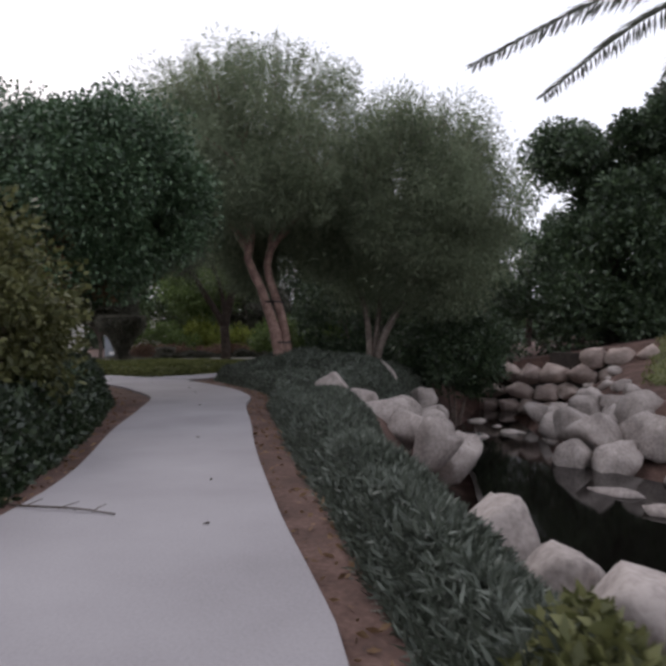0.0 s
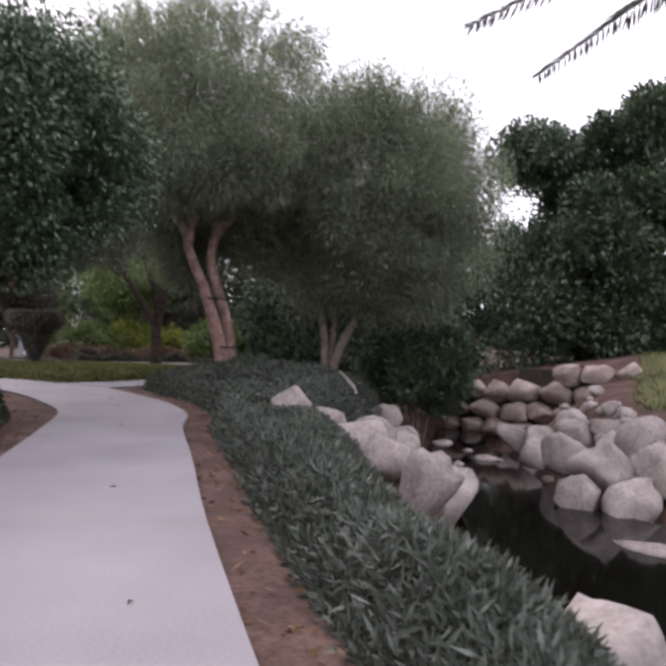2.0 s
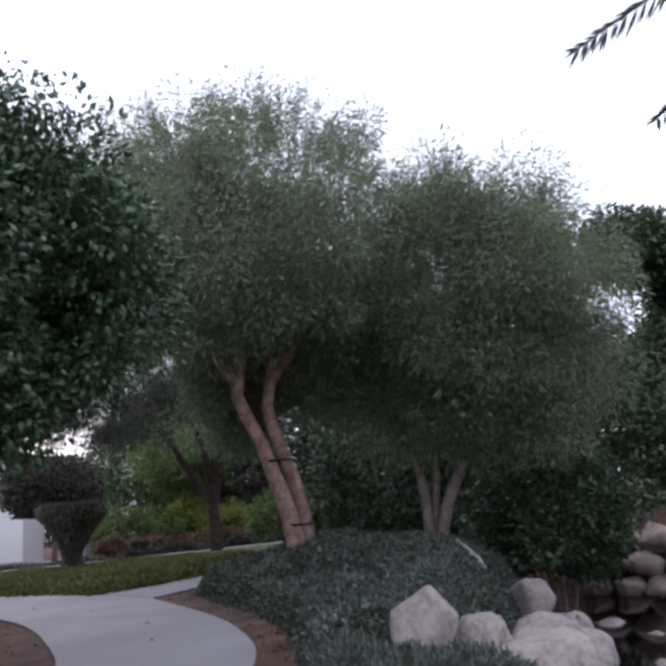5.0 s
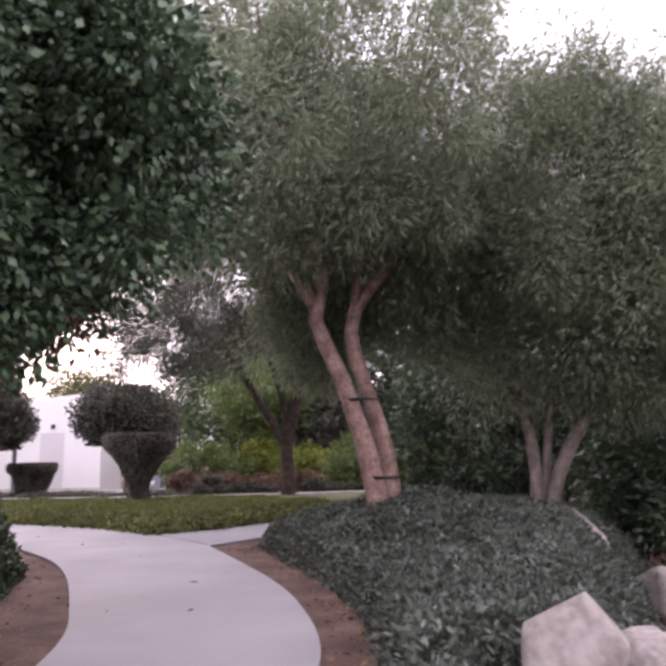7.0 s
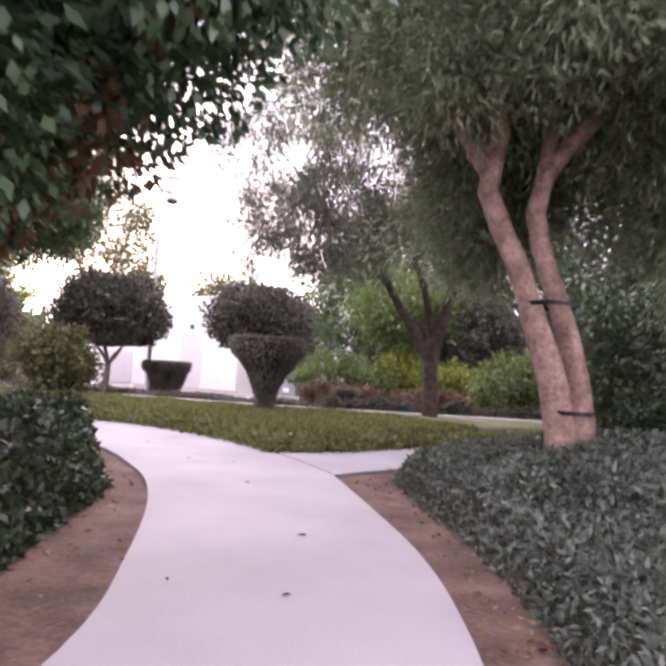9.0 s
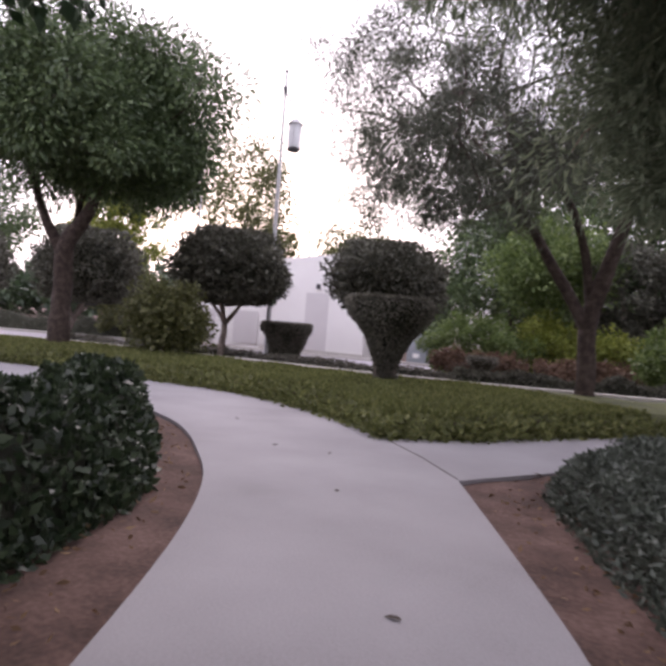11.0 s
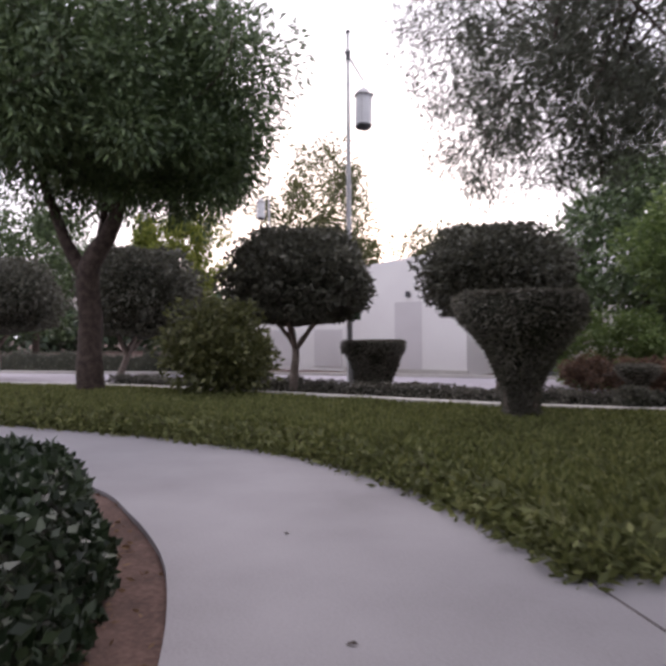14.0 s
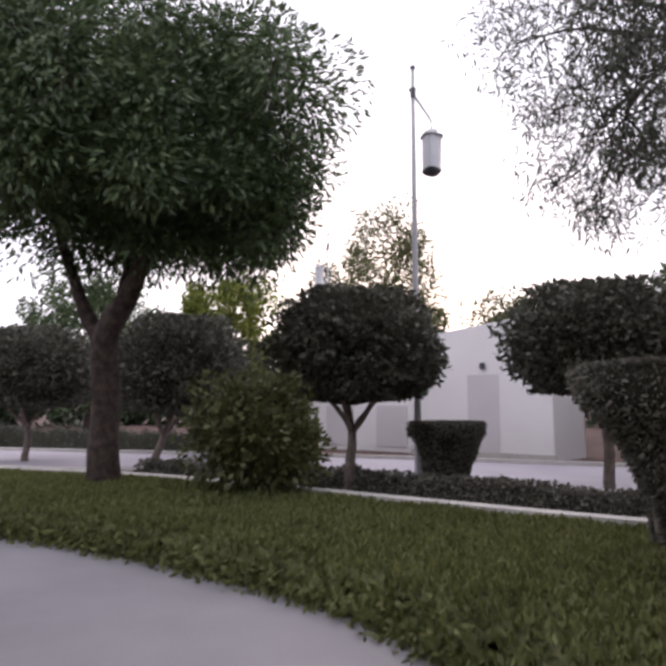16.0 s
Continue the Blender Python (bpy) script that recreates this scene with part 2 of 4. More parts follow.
def curve_pts(p0, p1, r0, r1, steps=6, wob=0.12, sag=0.0):
    """A wavering tapered branch from p0 to p1."""
    p0, p1 = np.array(p0, float), np.array(p1, float)
    d = np.linalg.norm(p1 - p0)
    out = []
    ph = RNG.uniform(0, 6.28, 3)
    for i in range(steps + 1):
        s = i / steps
        w = math.sin(math.pi * s) * wob * d
        q = p0 + (p1 - p0) * s + w * 0.5 * np.array([math.sin(3 * s + ph[0]), math.sin(3 * s + ph[1]), 0.4 * math.sin(2 * s + ph[2])])
        q[2] -= sag * s * s * d
        out.append((q, r0 + (r1 - r0) * s))
    return out


def limbs_to(nodes, tips, r0, r1=0.012, steps=6, wob=0.15, sag=0.0):
    """Branches from the nearest node to each tip."""
    out = []
    nodes = np.array(nodes, float)
    for t in tips:
        k = np.argmin(np.linalg.norm(nodes - t, axis=1) + RNG.uniform(0, 0.6, len(nodes)))
        out.append(curve_pts(nodes[k], t, r0 * RNG.uniform(0.6, 1.1), r1, steps, wob, sag))
    return out


def ico(subdiv):
    bm = bmesh.new()
    bmesh.ops.create_icosphere(bm, subdivisions=subdiv, radius=1)
    v = np.array([x.co[:] for x in bm.verts])
    f = np.array([[y.index for y in x.verts] for x in bm.faces])
    bm.free()
    return v, f


ICO2, ICO3 = ico(2), ico(3)


def lump(radii, rough, seed, fine=False, facet=0.0):
    """A lumpy ball as arrays."""
    v, f = ICO3 if fine else ICO2
    off = Vector((seed * 3.7, seed * 1.3, seed * 2.1))
    k = np.array([1 + rough * noise.noise(Vector(p) * 1.6 + off) + rough * 0.5 * noise.noise(Vector(p) * 3.7 + off) for p in v])
    w = v * k[:, None]
    if facet:
        for a in unit_seeded(seed, 13):
            dd = w @ a
            w = w - np.outer(np.maximum(dd - facet, 0), a)
    return w * np.array(radii), f


def unit_seeded(seed, n):
    g = np.random.default_rng(int(seed * 100) + 3)
    v = g.normal(size=(n, 3))
    return v / np.linalg.norm(v, axis=1)[:, None]


def polyline(p, step):
    p = np.array(p, float)
    out = []
    for a, b in zip(p[:-1], p[1:]):
        n = max(1, int(np.linalg.norm(b - a) / step))
        out += [a + (b - a) * i / n for i in range(n)]
    return np.array(out + [p[-1]])


def smooth_line(p, step=0.25):
    """Catmull-Rom through the points."""
    p = np.array(p, float)
    q = np.vstack([2 * p[0] - p[1], p, 2 * p[-1] - p[-2]])
    out = []
    for i in range(1, len(q) - 2):
        n = max(2, int(np.linalg.norm(q[i + 1] - q[i]) / step))
        for k in range(n):
            t = k / n
            out.append(0.5 * (2 * q[i] + (q[i + 1] - q[i - 1]) * t + (2 * q[i - 1] - 5 * q[i] + 4 * q[i + 1] - q[i + 2]) * t * t + (3 * q[i] - q[i - 1] - 3 * q[i + 1] + q[i + 2]) * t ** 3))
    return np.array(out + [p[-1]])


def dist_to(pts, line):
    """Distance from 2D points to a polyline, in blocks."""
    best = np.full(len(pts), 1e9)
    for a, b in zip(line[:-1], line[1:]):
        d = b - a
        t = np.clip(((pts - a) @ d) / (d @ d + 1e-12), 0, 1)
        q = pts - a - t[:, None] * d
        best = np.minimum(best, np.einsum("ij,ij->i", q, q))
    return np.sqrt(best)


def inside(pts, poly):
    x, y = pts[:, 0], pts[:, 1]
    res = np.zeros(len(pts), bool)
    n = len(poly)
    for i in range(n):
        x1, y1 = poly[i]
        x2, y2 = poly[(i + 1) % n]
        if y1 == y2:
            continue
        c = ((y1 > y) != (y2 > y)) & (x < (x2 - x1) * (y - y1) / (y2 - y1) + x1)
        res ^= c
    return res


def sstep(x):
    x = np.clip(x, 0, 1)
    return x * x * (3 - 2 * x)


# ---- the plan ----
LEFT_EDGE = smooth_line([(2.3, -6), (1.6, -2), (1.2, 1.8), (0.7, 4.3), (0.2, 5.9), (-0.95, 8.4), (-1.9, 10.7), (-2.75, 12.6), (-3.72, 13.86), (-4.86, 15.12), (-5.9, 16.05), (-6.9, 16.7), (-7.6, 17.1), (-8.4, 17.45), (-9.5, 17.72), (-10.7, 17.85), (-13, 17.4), (-16, 16.4), (-20, 14.8)])
RIGHT_EDGE = smooth_line([(5.0, -6), (4.3, -2), (3.6, 1.7), (3.2, 3.1), (2.85, 3.9), (2.3, 5.05), (1.31, 7.3), (0.5, 9.3), (-0.46, 11.6), (-0.95, 13.1), (-1.6, 14.3), (-2.3, 15.3), (-3.25, 16.4), (-4.6, 17.9)])
BRANCH_RIGHT = smooth_line([(-4.6, 17.9), (-4.35, 18.9), (-4.0, 20.2), (-3.3, 22.6), (-2.2, 26), (-1, 29)])
BRANCH_LEFT = smooth_line([(-6.4, 19.1), (-5.85, 19.9), (-5.45, 21.2), (-4.8, 23.2), (-3.7, 26.5), (-2.6, 29.5)])
LAWN_FRONT = smooth_line([(-22, 15.6), (-18, 17.6), (-15.6, 18.7), (-13.6, 19.55), (-12.2, 19.95), (-10.6, 20.25), (-9.1, 20.1), (-7.6, 19.65), (-6.4, 19.1)])
LAWN_FAR = smooth_line([(-3.3, 28.5), (-5.5, 26.9), (-8, 25.4), (-10.5, 24.1), (-13, 23.3), (-15.8, 22.5), (-18.5, 21.6), (-21, 20.2), (-25, 17.8)])
WATER_Z = -1.2
POND = np.vstack([smooth_line([(6.5, 0.5), (5.2, 4.2), (4.6, 6.1), (3.75, 8.4), (3.35, 10.6), (3.1, 12.8), (2.6, 15), (2.3, 17.3), (2.6, 20), (2.8, 23.3)], 0.5),
                  smooth_line([(4.3, 23.0), (3.9, 21.5), (4.3, 18.5), (4.55, 16.5), (4.7, 14.4), (5.6, 13.2), (7.0, 11.5), (9, 8), (10, 3), (10, 0.5)], 0.5)])
LAWN = np.vstack([LAWN_FRONT, BRANCH_LEFT, LAWN_FAR])
PATH_POLY = np.vstack([LEFT_EDGE, LAWN_FRONT, BRANCH_LEFT, BRANCH_RIGHT[::-1], RIGHT_EDGE[::-1]])
ROAD_MID = smooth_line([(-80, -8), (-50, 9), (-36, 17), (-28, 22.5), (-22, 27.2), (-16, 30.4), (-8, 34.8), (2, 41), (30, 56)], 1.0)


def ground_height(pts, raised=True):
    """Height of the ground: path level, pond basin, planted mound, banks."""
    z = np.full(len(pts), -0.045)
    m = inside(pts, POND)
    d = dist_to(pts, np.vstack([POND, POND[:1]]))
    d = np.where(m, 0, d)
    left = pts[:, 0] + 0.12 * (pts[:, 1] - 13) < 4.0
    reach = np.where(left, 2.0, 2.6)
    basin = -1.9 + (1.9 - 0.045) * sstep((d + 0.35) / (reach + 0.35))
    z = np.where(d < reach, basin, z)
    x, y = pts[:, 0], pts[:, 1]
    z = z + 0.5 * np.exp(-(((x + 1.3) / 2.2) ** 2 + ((y - 17.6) / 2.0) ** 2)) * sstep((dist_to(pts, RIGHT_EDGE) - 0.5) / 1.5)
    bank = sstep((x - 5.0) / 4.5) * sstep((y - 15.5) / 7.0) * 1.05
    z = z + np.where(m, 0, bank * sstep(d / 1.2))
    lawn = inside(pts, LAWN)
    z = np.where(lawn & raised, 0.2, z)
    wall = sstep((x - 2.8) / 1.0) * sstep((y - 22.9 + 0.55 * (x - 4)) / 0.8)
    z = np.where((y > 21) & (x > 2.6) & (x < 8.5) & ~m, np.maximum(z, z * (1 - wall) + wall * (0.15 + 0.17 * (x - 3))), z)
    s = (x - 2.9) * 0.8814 + (y - 23.9) * -0.4725
    front = -((x - 2.9) * 0.4725 + (y - 23.9) * 0.8814)
    z = np.where((s > -0.5) & (s < 4.6) & (front > -0.25) & (front < 1.5) & (x < 7.2), np.minimum(z, -1.3 + 0.35 * np.maximum(s - 2.6, 0)), z)
    return z


def put_on_ground(x, y):
    return float(ground_height(np.array([[x, y]]))[0])


# ---- ground ----
def axis_steps(lo, hi, fine_lo, fine_hi, step, far):
    a = list(np.arange(fine_lo, fine_hi + 1e-6, step))
    s, v, before = step, fine_lo, []
    while v > lo:
        s *= 1.35
        v -= s
        before.append(max(v, lo))
    s, v, after = step, fine_hi, []
    while v < hi:
        s *= 1.35
        v += s
        after.append(min(v, hi))
    return np.array(before[::-1] + a + after)


gx = axis_steps(-900, 900, -12, 11, 0.22, 0)
gy = axis_steps(-900, 900, -3, 31, 0.22, 0)
GX, GY = np.meshgrid(gx, gy)
gp = np.stack([GX.ravel(), GY.ravel()], 1)
gz = ground_height(gp, False)
gz = gz + np.array([0.018 * noise.noise(Vector((p[0] * 2.1, p[1] * 2.1, 0))) if abs(p[0]) < 30 and abs(p[1]) < 40 else 0 for p in gp]) * (gz > -0.3)
gz = np.where(inside(gp, PATH_POLY) & (dist_to(gp, np.vstack([PATH_POLY, PATH_POLY[:1]])) > 0.25), -0.12, gz)
nx, ny = len(gx), len(gy)
idx = np.arange(nx * ny).reshape(ny, nx)
gf = np.stack([idx[:-1, :-1], idx[:-1, 1:], idx[1:, 1:], idx[1:, :-1]], -1).reshape(-1, 4)
ground = new("ground", arrays_mesh("ground", np.column_stack([gp, gz]), gf, M_SOIL, True))
tagged(ground, "reddish brown bare soil around the planting beds", "ground", kind="structure")


def flat_slab(name, outline, top, depth, material, label, category):
    bm = bmesh.new()
    vs = [bm.verts.new((p[0], p[1], top)) for p in outline]
    face = bm.faces.new(vs)
    res = bmesh.ops.extrude_face_region(bm, geom=[face])
    for g in res["geom"]:
        if isinstance(g, bmesh.types.BMVert):
            g.co.z -= depth
    bmesh.ops.recalc_face_normals(bm, faces=bm.faces)
    bmesh.ops.triangulate(bm, faces=bm.faces)
    me = bpy.data.meshes.new(name)
    bm.to_mesh(me)
    bm.free()
    me.materials.append(material)
    return tagged(new(name, me), label, category, kind="structure")


flat_slab("path", PATH_POLY, 0.0, 0.2, M_PATH, "pale lavender-grey concrete garden path curving between beds", "path")
jv, jf = tubes([[((-6.4, 19.08, -0.006), 0.012), ((-5.5, 18.55, -0.006), 0.012), ((-4.62, 17.93, -0.006), 0.012)]], 6)
tagged(new("path_joint", arrays_mesh("path_joint", jv, jf, M_JOINT)), "dark expansion joint across the concrete path", "joint", kind="structure")

# road with kerbs
def ribbon(mid, half, z, depth):
    t = np.gradient(mid, axis=0)
    t /= np.linalg.norm(t, axis=1)[:, None]
    nrm = np.stack([-t[:, 1], t[:, 0]], 1)
    return mid + nrm * half, mid - nrm * half


ra, rb = ribbon(ROAD_MID, 3.1, 0, 0)
flat_slab("road", np.vstack([ra, rb[::-1]]), 0.0, 0.15, M_ROAD, "pale paved service road beyond the lawn", "road")
for side, nm in ((3.2, "kerb_far"), (-3.2, "kerb_near")):
    o, _ = ribbon(ROAD_MID, side + 0.09, 0, 0)
    i, _ = ribbon(ROAD_MID, side - 0.09, 0, 0)
    flat_slab(nm, np.vstack([o, i[::-1]]), 0.1, 0.3, M_KERB, "pale concrete kerb along the service road", "kerb")
ko, ki = ribbon(LAWN_FAR, 0.13, 0, 0)
flat_slab("lawn_kerb", np.vstack([ko + 0.0, ki[::-1]]) + np.array([0.0, 0.12]), 0.34, 0.48, M_KERB, "pale kerb behind the lawn strip", "kerb")

# water
flat_slab("water", POND, WATER_Z, 0.02, M_WATER, "still black pond water reflecting the trees", "water")


# ---- lawn strip ----
def scatter_in(poly, n):
    lo, hi = poly.min(0), poly.max(0)
    out = []
    got = 0
    while got < n:
        p = RNG.uniform(lo, hi, (n, 2))
        p = p[inside(p, poly)]
        out.append(p)
        got += len(p)
    return np.vstack(out)[:n]


def lawn_height(p):
    d = dist_to(p, np.vstack([LAWN, LAWN[:1]]))
    bumps = np.array([noise.noise(Vector((q[0] * 1.1, q[1] * 1.1, 3))) for q in p])
    return 0.30 * sstep((d + 0.10) / 0.32) + 0.05 * bumps * sstep(d / 0.4)


def sheet(poly, step, height, name, material, lift=0.0):
    """A height sheet over an outline, on a grid."""
    lo, hi = poly.min(0) - step, poly.max(0) + step
    xs, ys = np.arange(lo[0], hi[0], step), np.arange(lo[1], hi[1], step)
    X, Y = np.meshgrid(xs, ys)
    p = np.stack([X.ravel(), Y.ravel()], 1)
    ins = inside(p, poly)
    z = height(p)
    z = np.where(ins, z, ground_height(p, False) - 0.1)
    ix = np.arange(len(p)).reshape(X.shape)
    f = np.stack([ix[:-1, :-1], ix[:-1, 1:], ix[1:, 1:], ix[1:, :-1]], -1).reshape(-1, 4)
    f = f[ins[f].sum(1) >= 3]
    return arrays_mesh(name, np.column_stack([p, z + lift]), f, material, True)


lawn = thing("lawn", "clipped yellow-green groundcover lawn strip with a dark front edge", "lawn", kind="stuff")
attach("turf", sheet(LAWN, 0.14, lawn_height, "turf", M_TURF), lawn)
lp = scatter_in(LAWN, 150000)
lp = lp[(dist_to(lp, np.array([[-9, 18], [-13, 20], [-16, 19]])) < 7)][:95000]
lz = lawn_height(lp)
attach("blades", leaf_mesh("blades", np.column_stack([lp, lz - 0.02]), 0.085, 0.03, M_GRASS, outward=np.tile([0, 0, 0.9], (len(lp), 1))), lawn)


fe = np.vstack([LAWN_FRONT, BRANCH_LEFT])[RNG.integers(0, len(LAWN_FRONT) + len(BRANCH_LEFT), 16000)] + RNG.normal(0, 0.09, (16000, 2))
fz = np.abs(RNG.normal(0.02, 0.1, 16000))
attach("edge_blades", leaf_mesh("edge_blades", np.column_stack([fe, np.minimum(fz, 0.26)]), 0.09, 0.035, M_GRASS), lawn)


# ---- planting beds ----
def bed(name, label, outline, body_h, count, length, width, material, category, upright=0.5, step=0.12, edge=0.24):
    outline = np.array(outline)
    ring = np.vstack([outline, outline[:1]])

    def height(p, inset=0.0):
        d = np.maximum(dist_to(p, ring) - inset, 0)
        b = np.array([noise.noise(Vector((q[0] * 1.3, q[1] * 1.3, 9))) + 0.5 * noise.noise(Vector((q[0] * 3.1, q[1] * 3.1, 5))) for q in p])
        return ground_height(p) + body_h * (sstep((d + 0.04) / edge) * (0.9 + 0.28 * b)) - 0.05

    ob = thing(name, label, category, kind="stuff")
    # sheet below the leaves, coloured dark for the shade inside the planting
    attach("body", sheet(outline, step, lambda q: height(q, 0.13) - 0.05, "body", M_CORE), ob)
    p = scatter_in(outline, count)
    z = height(p)
    # leaves sit through the outer layer, thick at the edges
    z = z - np.abs(RNG.normal(0, 0.06, count)) + 0.03
    d = dist_to(p, ring)
    side = d < edge
    z = np.where(side, ground_height(p) + (z - ground_height(p)) * RNG.uniform(0.05, 1.0, count) ** 0.7, z)
    attach("leaves", leaf_mesh("leaves", np.column_stack([p, z]), length, width, material, outward=np.tile([0, 0, upright], (count, 1))), ob)
    return ob


def offset_line(line, d):
    t = np.gradient(line, axis=0)
    t /= np.linalg.norm(t, axis=1)[:, None]
    return line + np.stack([t[:, 1], -t[:, 0]], 1) * d


R_IN = smooth_line([(4.3, -1), (3.8, 1.8), (3.42, 3.2), (3.07, 4.0), (2.6, 5.2), (1.65, 7.4), (0.85, 9.4), (-0.05, 11.6), (-0.6, 13.2), (-1.2, 14.5), (-2.0, 15.7), (-2.8, 16.7), (-3.95, 18.25), (-4.05, 19.3), (-3.4, 21.2), (-2.2, 24)], 0.3)
R_OUT_NEAR = smooth_line([(0.15, 12.15), (1.0, 11.4), (1.9, 10.7), (2.35, 9.4), (2.75, 7.8), (3.2, 6.5), (4.0, 5.0), (4.7, 3.5), (5.6, 1.0), (6, -1)], 0.3)
near_cut = R_IN[R_IN[:, 1] < 12.0]
bed("flower_bed", "grey-green narrow-leaved shrub bed along the path and pond", np.vstack([near_cut, R_OUT_NEAR]), 0.40, 170000, 0.085, 0.015, M_BED, "plant bed", 0.55)
far_cut = R_IN[R_IN[:, 1] >= 11.6]
bed("groundcover_bed", "low dusty green groundcover mound under the pink-barked tree", np.vstack([far_cut, np.array([(0.5, 24), (1.6, 21), (1.5, 18), (1.5, 15.2), (0.9, 13.6), (0.25, 12.5)])]), 0.40, 120000, 0.07, 0.026, M_BED, "plant bed", 0.3)

bed("groundcover_patch", "yellow-green low groundcover spilling over the pond edge", [(3.6, 2.5), (3.8, 3.2), (4.3, 3.9), (5.0, 4.2), (5.6, 2.6), (4.7, 1.5), (4.0, 1.7)], 0.5, 16000, 0.06, 0.034, M_OLIVE, "plant bed", 0.4)

L_IN = smooth_line([(0.9, 1.6), (0.55, 4.2), (0.0, 5.7), (-1.15, 8.2), (-2.3, 10.4), (-3.3, 12.2), (-4.6, 13.9), (-5.55, 15.25), (-6.4, 15.9), (-7.4, 16.6), (-8.4, 17.15), (-9.6, 17.5), (-10.3, 17.5)], 0.3)
bed("hedge", "dark green leafy hedge bordering the concrete path", np.vstack([L_IN, np.array([(-10.4, 16.9), (-9.0, 16.0), (-7.6, 15.0), (-6.6, 14.0), (-5.6, 12.6), (-4.4, 10.6), (-3.2, 8.2), (-2.0, 5.4), (-1.2, 1.6)])]), 0.78, 85000, 0.08, 0.046, M_HEDGE, "hedge", 0.3, edge=0.3)


def strip_hedge(name, label, line, half, h, count, material):
    a, b = ribbon(smooth_line(line, 0.5), half, 0, 0)
    return bed(name, label, np.vstack([a, b[::-1]]), h, count, 0.07, 0.04, material, "hedge", 0.3, 0.15, 0.2)


strip_hedge("low_hedge", "low clipped dark hedge along the road edge", [(-22, 22.6), (-19, 24.2), (-17, 25.2), (-14.5, 25.8), (-12, 26.4), (-9, 28.2), (-6, 30.2), (-3, 32.5)], 0.4, 0.44, 26000, M_TOPIARY)
strip_hedge("low_hedge", "low clipped dark hedge just behind the lawn kerb", [(-9.5, 25.0), (-7.3, 26.5), (-5.3, 27.8), (-3.8, 28.8)], 0.36, 0.66, 12000, M_CLIP)
strip_hedge("low_hedge", "low clipped grey hedge on the far side of the road", [(-60, 8), (-42, 20), (-33, 24.5), (-27, 28.5)], 0.5, 0.9, 8000, M_CLIP)


# ---- trees ----
def tree(name, label, base, trunks, crowns, bark, leaf, length, width, category="tree", droop=0.0, twigs=60, twig_r=0.03, group="", sag=0.0, kind="", along_droop=False):
    """trunks: tapered stems; crowns: (centre, radii, leaves, clumps, spread, shell, low)."""
    ob = thing(name, label, category, base, group, kind)
    stems = [[(np.array(p, float), r) for p, r in s] for s in trunks]
    nodes = []
    for s in stems:
        pts = smooth_line([p for p, r in s], 0.3)
        rr = np.interp(np.linspace(0, 1, len(pts)), np.linspace(0, 1, len(s)), [r for p, r in s])
        nodes += list(pts[int(len(pts) * 0.55):])
        v, f = tubes([list(zip(pts, rr))], 12)
        stem = "trunk" if s[0][0][2] < base[2] + 0.8 else "limb"
        attach(stem, arrays_mesh(stem, v, f, bark, True), ob)
    allp, allo, tips = [], [], []
    for centre, radii, n, cl, spread, shell, low in crowns:
        p, o, c = clumps(n, centre, radii, cl, spread, shell, low)
        allp.append(p)
        allo.append(o)
        tips.append(c)
    tips = np.vstack(tips)
    pick = tips[RNG.permutation(len(tips))[:twigs]]
    first = limbs_to(nodes, pick[:max(4, twigs // 5)], twig_r, 0.012, 7, 0.22, sag)
    forks = [q for b in first for q, r in b[2:]]
    later = limbs_to(forks, pick[max(4, twigs // 5):], twig_r * 0.45, 0.005, 5, 0.22, sag)
    v, f = tubes(first + later, 5)
    attach("branching", arrays_mesh("branching", v, f, bark, True), ob)
    P, O = np.vstack(allp), np.vstack(allo)
    hang = np.tile([0, 0, -0.3], (len(P), 1)) if along_droop else None
    attach("crown", leaf_mesh("crown", P, length, width, leaf, droop, O if hang is None else None, 0.4, hang), ob)
    return ob


g0 = put_on_ground
